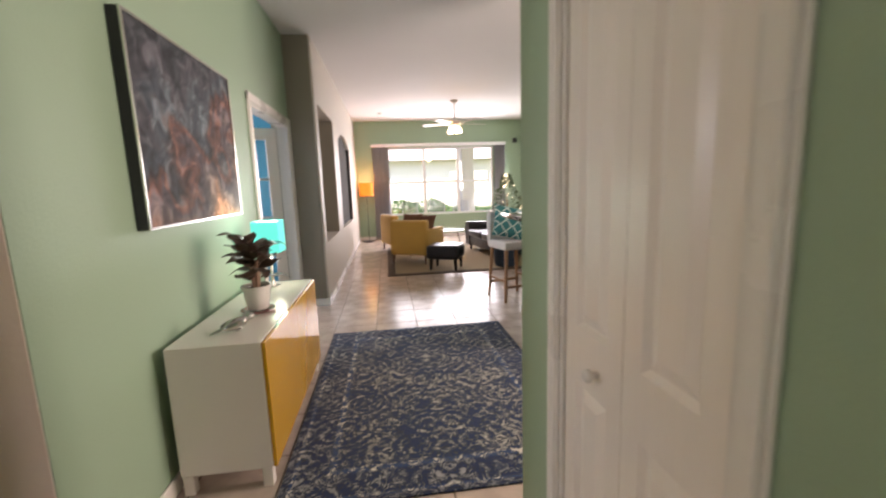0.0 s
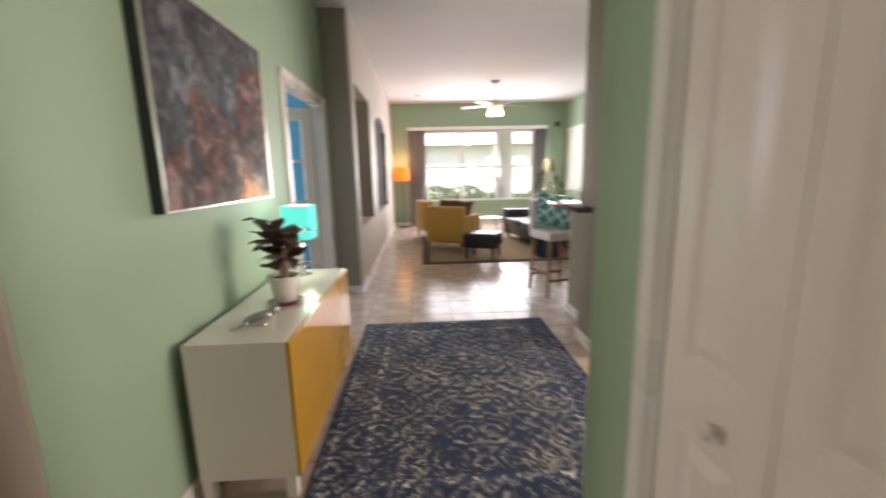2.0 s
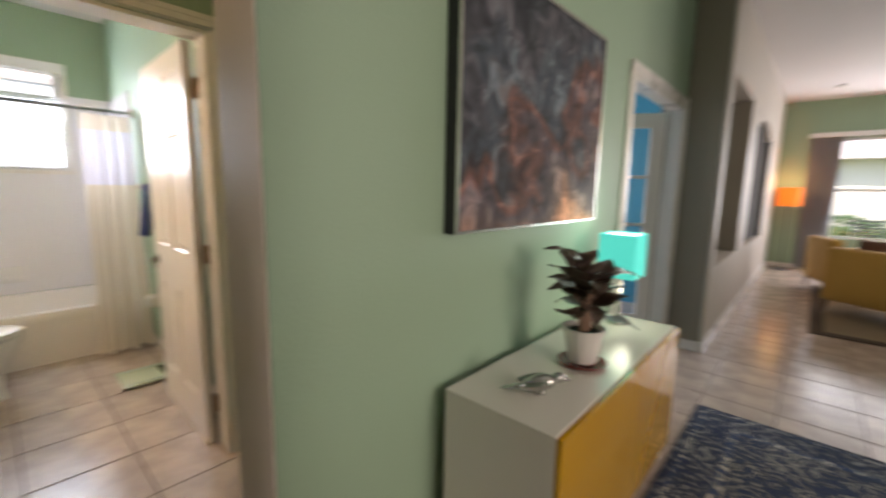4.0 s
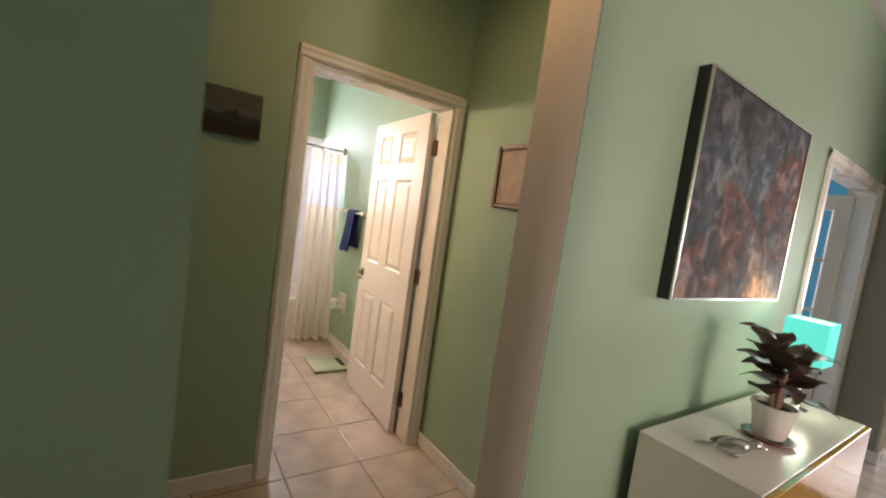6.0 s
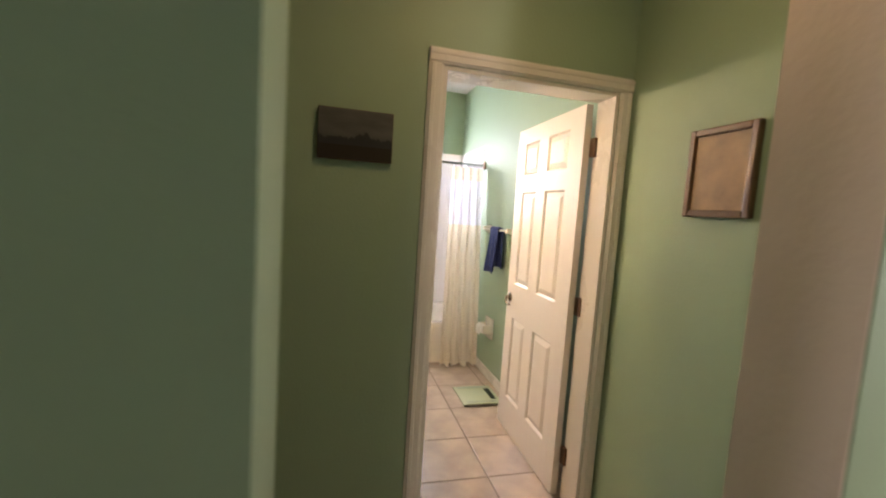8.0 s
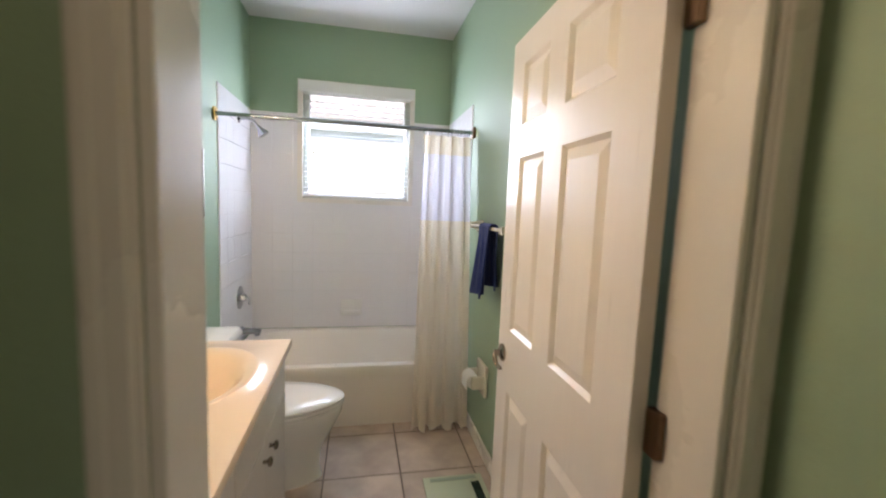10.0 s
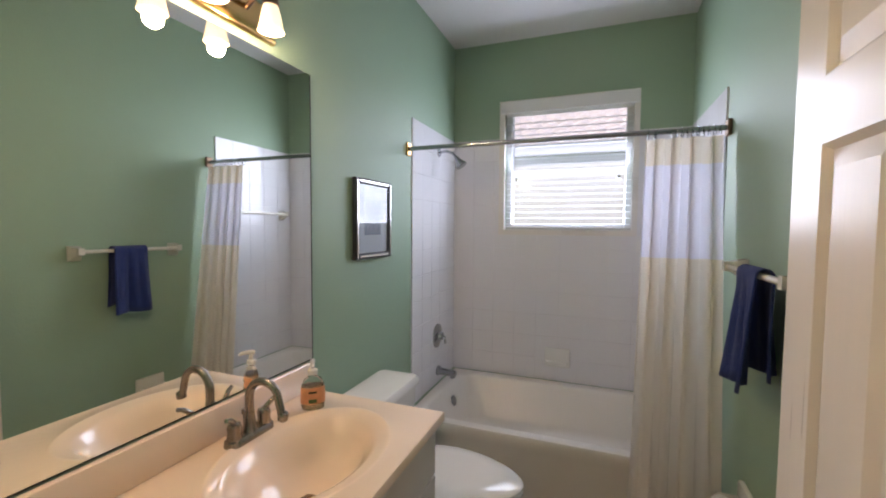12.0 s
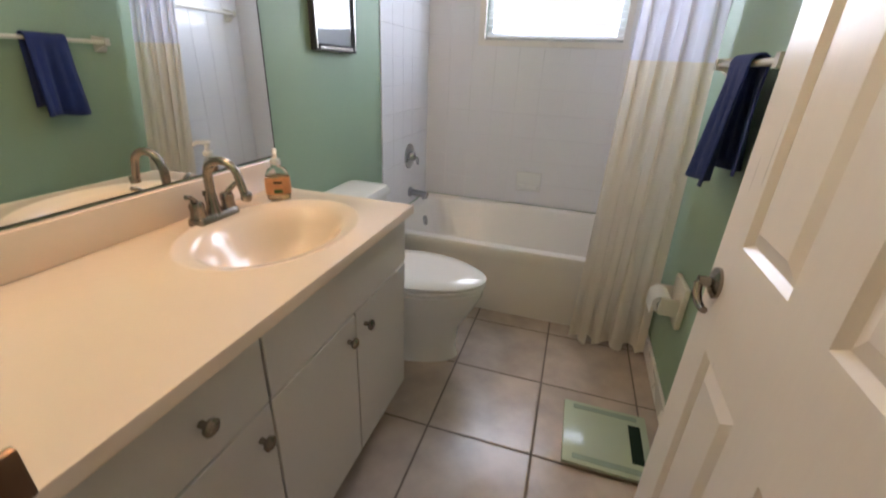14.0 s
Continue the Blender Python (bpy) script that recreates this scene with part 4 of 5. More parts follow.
part("pedestal_foot", loft([(rrect(0, 0.34, 0.125, 0.19, 0.09), 0), (rrect(0, 0.34, 0.118, 0.18, 0.085), 0.03), (rrect(0, 0.33, 0.1, 0.15, 0.08), 0.05)], True), PORC, toi)

bp = thing("framed_print", "silver-framed print with wide white mat on green wall", "picture", -3.927, 0.122, 1.495)
for x0, x1, z0, z1 in ((-0.165, -0.138, -0.185, 0.185), (0.138, 0.165, -0.185, 0.185), (-0.138, 0.138, -0.185, -0.158), (-0.138, 0.138, 0.158, 0.185)):
    fm = box(x0, x1, 0, 0.024, z0, z1, 0.004)
    part("frame_rail", fm, BLACKM, bp, smooth=False)
    part("silver_edge", box(x0 + 0.0085, x1 - 0.0085, 0.023, 0.0265, z0 + 0.0085, z1 - 0.0085, 0.002), SILVER, bp, smooth=False)
part("mat_board", box(-0.138, 0.138, 0.002, 0.010, -0.158, 0.158), MATB, bp, smooth=False)
part("print", box(-0.075, 0.075, 0.010, 0.0115, -0.075, 0.095), BLUEART, bp, "slate blue print", smooth=False)
gl = part("glass", box(-0.138, 0.138, 0.016, 0.018, -0.158, 0.158), PANE, bp, smooth=False)

rod = thing("shower_rod", "chrome shower curtain rod across the tub", "curtain rod")
part("bar", tube([(-4.33, 0.124, 1.90), (-4.33, 1.666, 1.90)], 0.0125, 14), CHROME, rod)
part("left_flange", box(-4.355, -4.305, 0.1205, 0.135, 1.86, 1.935, 0.004), BRASS, rod, "coppery square flange")
part("right_flange", box(-4.355, -4.305, 1.652, 1.6695, 1.865, 1.935, 0.004), BRONZE, rod)


def curtain_strip(y0, y1, z0, z1, x0, x1, waves, amp, ztop, zbot, spread, n=150, m=14):
    """Hanging folds: deeper and wider towards the hem."""
    bm = bmesh.new()
    g = []
    for j in range(m + 1):
        z = z1 + (z0 - z1) * j / m
        f = (ztop - z) / (ztop - zbot)
        row = []
        for i in range(n + 1):
            u = i / n
            a = amp * (0.55 + 0.75 * f)
            ph = 2 * math.pi * waves * (u + 0.035 * math.sin(7 * u + 1.3) * (0.4 + f))
            y = y1 + (y0 - spread * f - y1) * u + 0.010 * math.sin(2 * ph)
            x = x0 + (x1 - x0) * f + a * math.sin(ph) + 0.16 * a * math.sin(2.3 * ph + 1)
            row.append(bm.verts.new((x, y, z + (0.012 * math.sin(ph * 1.5) if j == m and z0 == zbot else 0))))
        g.append(row)
    for a, c in zip(g, g[1:]):
        for i in range(n):
            bm.faces.new((a[i], a[i + 1], c[i + 1], c[i]))
    return bm


cur = thing("shower_curtain", "cream shower curtain with sheer white panel, drawn aside", "shower curtain")
for nm, z1, z0, mm, lab in (("header_band", 1.865, 1.745, SHOWER, ""), ("sheer_panel", 1.745, 1.33, SHEER, "sheer white window panel"), ("skirt", 1.33, 0.035, SHOWER, "")):
    part(nm, curtain_strip(1.335, 1.63, z0, z1, -4.312, -4.105, 4, 0.022, 1.865, 0.035, 0.06), mm, cur, lab)
for k in range(12):
    y = 1.40 + 0.021 * k if k > 1 else 1.345 + 0.03 * k
    part("ring", moved(tube([(0.019 * math.cos(a), 0, 0.024 * math.sin(a)) for a in [2 * math.pi * i / 12 for i in range(13)]], 0.0025, 6), pose(-4.33, y, 1.890, 0, 0, 8 * math.sin(k * 2.1))), CHROME, cur, "chrome curtain ring")

sh = thing("wall_shower", "chrome shower head on a bent arm", "shower head")
part("wall_flange", moved(lathe([(0, 0), (0.03, 0), (0.026, 0.008), (0.012, 0.012), (0, 0.013)]), pose(-4.80, 0.128, 1.96, -90)), CHROME, sh)
part("arm", tube([(-4.80, 0.13, 1.96), (-4.80, 0.18, 1.965), (-4.80, 0.225, 1.95), (-4.80, 0.255, 1.915)], 0.009), CHROME, sh)
part("head", moved(lathe([(0, 0.0), (0.013, 0.0), (0.016, 0.02), (0.02, 0.03), (0.036, 0.06), (0.038, 0.072), (0.03, 0.074), (0, 0.072)]), pose(-4.80, 0.25, 1.922, -145)), CHROME, sh)
vv = thing("tub_valve", "round chrome shower valve with lever", "valve")
part("escutcheon", moved(lathe([(0, 0), (0.082, 0), (0.08, 0.006), (0.05, 0.012), (0.03, 0.016), (0.026, 0.04), (0, 0.042)], n=36), pose(-4.79, 0.128, 0.72, -90)), CHROME, vv)
part("lever", tube([(-4.79, 0.17, 0.72), (-4.79, 0.185, 0.715), (-4.79, 0.19, 0.67)], 0.011, 10, 0.008), CHROME, vv)
sp = thing("tub_spout", "chrome tub spout on the tiled wall", "faucet")
part("spout", moved(lathe([(0, 0), (0.034, 0), (0.034, 0.012), (0.024, 0.02), (0.022, 0.09), (0.024, 0.125), (0.016, 0.135), (0, 0.135)]), pose(-4.80, 0.128, 0.475, -94)), CHROME, sp)
part("outlet", lathe([(0.018, 0), (0.018, 0.03)], (-4.80, 0.238, 0.437)), CHROME, sp)

sd = thing("soap_dish", "white ceramic soap dish set in the tiles", "soap dish")
part("back_plate", box(-5.13, -5.115, 0.81, 0.98, 0.49, 0.625, 0.006, 2), PORC, sd)
part("tray", box(-5.117, -5.06, 0.825, 0.965, 0.515, 0.535, 0.008, 3), PORC, sd)
part("tray_lip", box(-5.07, -5.058, 0.825, 0.965, 0.53, 0.552, 0.005, 2), PORC, sd)

WC = mat("off_white_ceramic_fitting", (0.72, 0.68, 0.60), 0.2, var=0.03, coat=0.3)


def bar_set(name, x0, x1, y, z, label, bar_mat):
    t = thing(name, label, "towel bar")
    for x in (x0, x1):
        part("bracket", loft([([(x + a * 0.028, b * 0.04 + z) for a, b in ((-1, -1), (1, -1), (1, 1), (-1, 1))], 0), ([(x + a * 0.028, b * 0.038 + z) for a, b in ((-1, -1), (1, -1), (1, 1), (-1, 1))], 0.012), ([(x + a * 0.013, b * 0.02 + z + 0.01) for a, b in ((-1, -1), (1, -1), (1, 1), (-1, 1))], 0.05), ([(x + a * 0.014, b * 0.018 + z + 0.012) for a, b in ((-1, -1), (1, -1), (1, 1), (-1, 1))], 0.075)], True), WC, t, smooth=False).matrix_local = Matrix(((1, 0, 0, 0), (0, 0, -1, y), (0, 1, 0, 0), (0, 0, 0, 1)))
    part("bar", tube([(x0, y - 0.06, z + 0.01), (x1, y - 0.06, z + 0.01)], 0.0105, 12), bar_mat, t)
    return t


bar_set("towel_bar", -4.05, -3.52, 1.668, 1.308, "white ceramic towel bar on the green wall", WC)
bar_set("alcove_towel_bar", -5.02, -4.52, 1.664, 1.55, "white ceramic bar inside the tub alcove", WC)


def draped(w, front, back, r=0.016):
    bm = bmesh.new()
    path = [(-r - 0.004 - 0.012 * (1 - k / 6), -back + back * k / 6) for k in range(6)] + [(-(r + 0.004) * math.cos(math.pi * k / 8), (r + 0.004) * math.sin(math.pi * k / 8)) for k in range(9)] + [(r + 0.004 + 0.02 * (k / 8) ** 1.5, -front * k / 8) for k in range(1, 9)]
    g = []
    for j, (y, z) in enumerate(path):
        row = []
        for i in range(25):
            u = i / 24 - 0.5
            f = max(0, -z)
            row.append(bm.verts.new((w * u * (0.88 + 0.5 * f) + 0.02 * f, -y + (0.022 * f / 0.38) * math.sin(9 * u + 1) + 0.006 * math.sin(23 * u) * min(1, f * 8), z + 0.012 * math.sin(7 * u) * f)))
        g.append(row)
    for a, c in zip(g, g[1:]):
        for i in range(24):
            bm.faces.new((a[i], a[i + 1], c[i + 1], c[i]))
    return bm


tw = single("hand_towel", draped(0.20, 0.35, 0.31), TOWEL, "navy terry hand towel draped over the towel bar", "towel", (-3.755, 1.608, 1.318))
sm = tw.modifiers.new("thickness", 'SOLIDIFY')
sm.thickness = 0.006

tp = thing("toilet_paper_holder", "white ceramic holder with a nearly used paper roll", "paper holder")
part("back_plate", box(-3.965, -3.80, 1.645, 1.668, 0.36, 0.54, 0.008, 2), WC, tp)
for x in (-3.955, -3.825):
    part("arm", box(x, x + 0.018, 1.575, 1.65, 0.41, 0.485, 0.008, 2), WC, tp)
part("paper_roll", moved(lathe([(0.02, -0.052), (0.038, -0.052), (0.038, 0.052), (0.02, 0.052), (0.02, -0.052)]), pose(-3.882, 1.59, 0.447, 0, 90)), PAPER, tp, "white toilet paper roll")
part("hanging_sheet", box(-3.934, -3.83, 1.5525, 1.5545, 0.40, 0.45), PAPER, tp)

sc = thing("bathroom_scale", "pale green glass bathroom scale on the tile floor", "bathroom scale", -3.50, 1.445, 0)
part("platform", box(-0.155, 0.155, -0.155, 0.155, 0.012, 0.026, 0.005, 2), SCALEG, sc)
for x in (-0.125, 0.125):
    part("electrode_strip", box(x - 0.012, x + 0.012, -0.12, 0.12, 0.0262, 0.0275), SCALEM, sc)
part("display", box(-0.09, 0.09, 0.085, 0.128, 0.0262, 0.0276), SCALED, sc, "dark display strip")
for x in (-0.12, 0.12):
    for y in (-0.12, 0.12):
        part("foot", lathe([(0.02, 0), (0.022, 0.012)], (x, y, 0)), DARK, sc)

# ---------------------------------------------------------------- hall
hp = thing("small_framed_print", "small sepia print in a dark wood frame", "picture", -1.70, 1.588, 1.635)
for x0, x1, z0, z1 in ((-0.13, -0.105, -0.155, 0.155), (0.105, 0.13, -0.155, 0.155), (-0.105, 0.105, -0.155, -0.13), (-0.105, 0.105, 0.13, 0.155)):
    part("frame_rail", box(x0, x1, -0.024, 0, z0, z1, 0.005, 2), WALNUT, hp, smooth=False)
part("print", box(-0.105, 0.105, -0.014, -0.004, -0.13, 0.13), SEPIA, hp, "warm sepia landscape print")
dp = thing("unframed_canvas", "dark grey landscape canvas on the hall wall", "picture", -2.209, 0.38, 1.705)
part("canvas", box(0, 0.022, -0.14, 0.14, -0.095, 0.095, 0.002), WALNUT, dp)
part("sky_print", box(0.0222, 0.0232, -0.138, 0.138, -0.02, 0.093), GREYART, dp, "grey evening sky", smooth=False)
part("field_print", box(0.0222, 0.0232, -0.138, 0.138, -0.093, -0.0205), DARK, dp, "dark field", smooth=False)
tr = bmesh.new()
r_ = random.Random(6)
low = [tr.verts.new((0.0238, -0.138 + 0.276 * k / 40, -0.04)) for k in range(41)]
top_ = [tr.verts.new((0.0238, -0.138 + 0.276 * k / 40, -0.022 + 0.018 * r_.random() + 0.022 * math.exp(-((k - 25) / 4) ** 2))) for k in range(41)]
for k in range(40):
    tr.faces.new((low[k], low[k + 1], top_[k + 1], top_[k]))
part("tree_line", tr, BLACKM, dp, "black line of trees", smooth=False)
# Unseen ceiling fixture, added to go with the warm hall fill
hl = thing("hall_ceiling_light", "unseen glass dome ceiling light, added for warm hall fill", "ceiling lamp", -1.40, 0.88, HB)
part("canopy", lathe([(0.14, 0), (0.15, -0.012), (0.145, -0.025), (0, -0.026)]), BRONZE, hl)
part("dome", lathe([(0.135, -0.027), (0.125, -0.055), (0.09, -0.085), (0.04, -0.1), (0, -0.102)]), BULBF, hl, "glowing frosted glass dome of the unseen hall light")
# weak added fill that warms the upper hall walls
lamp("hall_warm_fill", 'AREA', pose(-1.40, 0.88, HB - 0.125), 1.5, (1.0, 0.66, 0.30), 0.25, 0.25)

# ---------------------------------------------------------------- foyer
cab = thing("sideboard", "white lacquer sideboard with glossy mustard doors", "sideboard")
cy0, cy1, cx0, cx1 = 1.757, 3.03, -0.985, -0.588
bm = box(cx0, cx1, cy0, cy1, 0.095, 0.70, 0.002)
part("body", bm, LACQ, cab, smooth=False)
for x in (cx0 + 0.005, cx1 - 0.05):
    for y in (cy0 + 0.002, cy1 - 0.047):
        part("leg", box(x, x + 0.045, y, y + 0.045, 0, 0.095, 0.002), LACQ, cab, smooth=False)
for a, b in ((cy0 + 0.002, (cy0 + cy1) / 2 - 0.0015), ((cy0 + cy1) / 2 + 0.0015, cy1 - 0.002)):
    part("door", box(cx1 + 0.002, cx1 + 0.020, a, b, 0.098, 0.696, 0.002), YELLOW, cab, "glossy mustard yellow door", smooth=False)

pt = thing("abstract_painting", "large abstract slate and rust painting in a thin silver frame", "painting", WX, 2.334, 1.644)
part("canvas", box(0.004, 0.049, -0.539, 0.539, -0.4235, 0.4235), CANVAS, pt, smooth=False)
for y0, y1, z0, z1 in ((-0.55, -0.540, -0.4345, 0.4345), (0.540, 0.55, -0.4345, 0.4345), (-0.540, 0.540, -0.4345, -0.4245), (-0.540, 0.540, 0.4245, 0.4345)):
    part("frame_side", box(0.002, 0.047, y0, y1, z0, z1), BLACKM, pt, "black frame side", smooth=False)
    part("frame_face", box(0.0471, 0.055, y0, y1, z0, z1), SILVER, pt, "thin silver frame face", smooth=False)

plant = thing("potted_plant", "dark maroon-leaved houseplant in a white pot", "potted plant", -0.74, 2.27, 0.712)
part("pot", lathe([(0.0, 0.004), (0.052, 0.004), (0.056, 0.01), (0.073, 0.12), (0.079, 0.122), (0.08, 0.135), (0.074, 0.136), (0.070, 0.118), (0.0, 0.115)]), WICK, plant)
part("soil", lathe([(0.069, 0.1165), (0.04, 0.121), (0, 0.122)]), SOIL, plant)
rng = random.Random(4)


def leaf(l, w, bend, n=9):
    bm = bmesh.new()
    prev = None
    x = z = 0.0
    a = 0.0
    for i in range(n + 1):
        f = i / n
        ww = w * (math.sin(math.pi * min(1, f * 0.93 + 0.05)) ** 0.8) * (1 - 0.3 * f) + 0.001
        row = [bm.verts.new((x, s * ww, z + 0.28 * ww * abs(s) + 0.006 * math.sin(11 * f + s))) for s in (-1, -0.5, 0, 0.5, 1)]
        if prev:
            for k in range(4):
                bm.faces.new((prev[k], prev[k + 1], row[k + 1], row[k]))
        prev = row
        a += bend / n
        x += l / n * math.cos(a)
        z += l / n * math.sin(a)
    return bm


for k in range(5):
    az = 2 * math.pi * k / 5 + 0.5
    top = Vector((0.035 * math.cos(az), 0.035 * math.sin(az), 0.22 + 0.05 * (k % 3)))
    part("stem", tube([(0.012 * math.cos(az), 0.012 * math.sin(az), 0.115), top * 0.6 + Vector((0, 0, 0.07)), top], 0.009, 8, 0.006), STEM, plant, "pale pinkish stem")
    for j in range(4):
        z = top.z - 0.05 + 0.034 * j
        lf = leaf(rng.uniform(0.15, 0.20), rng.uniform(0.048, 0.062), -radians(rng.uniform(10, 60)))
        up = rng.uniform(8, 38) + 7 * j
        moved(lf, Matrix.Translation((top.x * 0.8, top.y * 0.8, z)) @ pose(0, 0, 0, 0, 0, math.degrees(az) + 137 * j + rng.uniform(-20, 20)) @ pose(0, 0, 0, rng.uniform(-20, 20), -up, 0))
        part("leaf", lf, LEAF, plant)
single("plant_saucer", lathe([(0, 0), (0.07, 0), (0.088, 0.010), (0.092, 0.014), (0.086, 0.015), (0.07, 0.007), (0, 0.0065)]), REDP, "dark red round plant saucer", "saucer", (-0.74, 2.27, 0.7005))

bird = bmesh.new()


def bird_blob(m):
    bmesh.ops.create_uvsphere(bird, u_segments=18, v_segments=12, radius=1.0, matrix=m)


bird_blob(pose(0, 0, 0.034, 0, -14) @ Matrix.Diagonal((0.058, 0.030, 0.028, 1)))
bird_blob(pose(0.062, 0, 0.056) @ Matrix.Diagonal((0.022, 0.018, 0.018, 1)))
bird_blob(pose(0.088, 0, 0.052, 0, 12) @ Matrix.Diagonal((0.014, 0.005, 0.005, 1)))
bird_blob(pose(-0.078, 0, 0.016, 0, -12) @ Matrix.Diagonal((0.045, 0.016, 0.006, 1)))
for s_ in (1, -1):
    bird_blob(pose(-0.018, s_ * 0.027, 0.036, s_ * 12, -12, s_ * 6) @ Matrix.Diagonal((0.052, 0.008, 0.018, 1)))
    bird_blob(pose(0.006, s_ * 0.014, 0.006) @ Matrix.Diagonal((0.014, 0.008, 0.008, 1)))
single("glass_bird", bird, SILVERG, "small silvered glass bird figurine on the sideboard", "figurine", (-0.745, 1.945, 0.702), 35)

tl = thing("table_lamp", "table lamp with turquoise square shade, lit", "table lamp", -0.815, 2.86, 0.70)
part("base", lathe([(0.05, 0), (0.052, 0.008), (0.02, 0.015), (0.012, 0.05), (0.01, 0.24), (0, 0.245)]), SILVER, tl)
bm = bmesh.new()
for x0, x1, y0, y1 in ((-0.085, 0.085, -0.085, -0.082), (-0.085, 0.085, 0.082, 0.085), (-0.085, -0.082, -0.082, 0.082), (0.082, 0.085, -0.082, 0.082)):
    bm_box(bm, x0, x1, y0, y1, 0.245, 0.455)
part("shade", bm, TEALS, tl, "glowing turquoise fabric shade", smooth=False)
part("shade_liner", box(-0.08, 0.08, -0.08, 0.08, 0.446, 0.449), TEALW, tl, "bright diffuser inside the shade")
lamp("table_lamp_glow", 'POINT', pose(-0.815, 2.86, 1.25), 0.9, (0.75, 1.0, 0.85), 0.06)
lamp("table_lamp_glow_low", 'POINT', pose(-0.79, 2.86, 0.88), 0.45, (0.9, 0.95, 0.7), 0.05)

rug = single("area_rug", box(-0.79, 0.79, -1.09, 1.09, 0.0, 0.011, 0.003), RUGM, "distressed navy and grey patterned area rug", "rug", (0.23, 2.66, 0.001))

# ---------------------------------------------------------------- breakfast bar
bar = single("bar_countertop", box(1.08, 3.62, 3.1, 3.80, 1.03, 1.07, 0.008, 2), GRANITE, "dark granite breakfast bar counter", "countertop")
single("canister", lathe([(0.04, 0), (0.045, 0.01), (0.045, 0.12), (0.03, 0.13), (0, 0.131)]), BLACKM, "black canister on the bar counter", "canister", (1.25, 3.37, 1.07))


def bar_stool(x, y, rz):
    t = thing("bar_stool", "white upholstered bar stool with oak legs", "bar stool", x, y, 0, rz, "stools at the breakfast bar")
    part("seat", box(-0.21, 0.21, -0.21, 0.21, 0.60, 0.70, 0.03, 3), WHITEF, t)
    bb = box(-0.21, 0.21, 0.15, 0.225, 0.66, 1.02, 0.025, 3)
    part("backrest", bb, WHITEF, t)
    for sx_ in (-1, 1):
        for sy_ in (-1, 1):
            part("leg", tube([(sx_ * 0.165, sy_ * 0.165, 0.61), (sx_ * 0.20, sy_ * 0.20, 0)], 0.023, 8, 0.017), OAK, t)
    for s in (-1, 1):
        part("stretcher", box(s * 0.185 - 0.012, s * 0.185 + 0.012, -0.18, 0.18, 0.23, 0.26, 0.004), OAK, t)
        part("stretcher", box(-0.18, 0.18, s * 0.188 - 0.011, s * 0.188 + 0.011, 0.16, 0.19, 0.004), OAK, t)
    return t


stool = bar_stool(1.42, 4.60, 14)
copy_thing(stool, pose(2.12, 4.60, 0, 0, 0, 5))
cu = single("trellis_cushion", cushion(0.40, 0.40, 0.13), TRELLIS, "teal trellis-pattern cushion on the bar stool", "cushion")
cu.matrix_world = pose(1.40, 4.60, 0.90, 66, 14, 2)
cu = single("trellis_cushion", cushion(0.38, 0.38, 0.12), TRELLIS, "teal trellis-pattern cushion on the bar stool", "cushion")
cu.matrix_world = pose(2.12, 4.54, 0.90, 70, -10, 3)

# ---------------------------------------------------------------- living room
lr = thing("jute_rug", "tan jute rug with dark brown border", "rug", 1.25, 7.6, 0.001)
part("field", box(-1.18, 1.18, -1.33, 1.33, 0, 0.010, 0.002), JUTE, lr)
for x0, x1, y0, y1 in ((-1.30, 1.30, -1.45, -1.33), (-1.30, 1.30, 1.33, 1.45), (-1.30, -1.18, -1.33, 1.33), (1.18, 1.30, -1.33, 1.33)):
    part("border", box(x0, x1, y0, y1, 0, 0.0115, 0.002), BROWNRUG, lr, "dark brown woven border")


def armchair(x, y, rz):
    """Boxy chair; its back is towards -y."""
    t = thing("armchair", "mustard upholstered armchair with dark wooden feet", "armchair", x, y, 0.012, rz, "mustard armchairs")
    part("back", box(-0.36, 0.36, -0.36, -0.20, 0.15, 0.76, 0.04, 3), YFAB, t)
    for s in (-1, 1):
        part("arm", box(*sorted((s * 0.25, s * 0.375)), -0.325, 0.36, 0.152, 0.60, 0.035, 3), YFAB, t)
    part("seat_base", box(-0.26, 0.26, -0.22, 0.34, 0.15, 0.30, 0.015, 2), YFAB, t)
    part("seat_cushion", box(-0.255, 0.255, -0.20, 0.36, 0.30, 0.44, 0.04, 3), YFAB, t)
    for sx_ in (-1, 1):
        for sy_ in (-1, 1):
            part("foot", tube([(sx_ * 0.31, sy_ * 0.30, 0.16), (sx_ * 0.32, sy_ * 0.31, 0)], 0.024, 8, 0.015), WALNUT, t)
    return t


chair = armchair(0.50, 7.36, -32)
copy_thing(chair, pose(0.28, 8.75, 0.012, 0, 0, -70))
for x, y, z, rx, rz, mm, lab in ((0.42, 7.36, 0.70, 65, -32, BROWNF, "brown throw pillow on the armchair"), (0.64, 7.24, 0.68, 62, -38, BROWNF, "brown throw pillow on the armchair")):
    p = single("throw_pillow", cushion(0.40, 0.36, 0.14), mm, lab, "cushion")
    p.matrix_world = pose(x, y, z, rx, 0, rz)

ot = thing("ottoman", "black leather ottoman with short feet", "ottoman", 0.90, 6.50, 0.012, -25)
part("top", box(-0.27, 0.27, -0.22, 0.22, 0.17, 0.40, 0.05, 4), LEATH, ot)
part("top_seam", tube([(x, y, 0.345) for x, y in rrect(0, 0, 0.268, 0.218, 0.05, 4)] + [(0.268, 0.168, 0.345)], 0.005, 6), LEATH, ot)
for sx_ in (-1, 1):
    for sy_ in (-1, 1):
        part("foot", tube([(sx_ * 0.20, sy_ * 0.16, 0.19), (sx_ * 0.21, sy_ * 0.17, 0)], 0.032, 8, 0.02), DARK, ot)

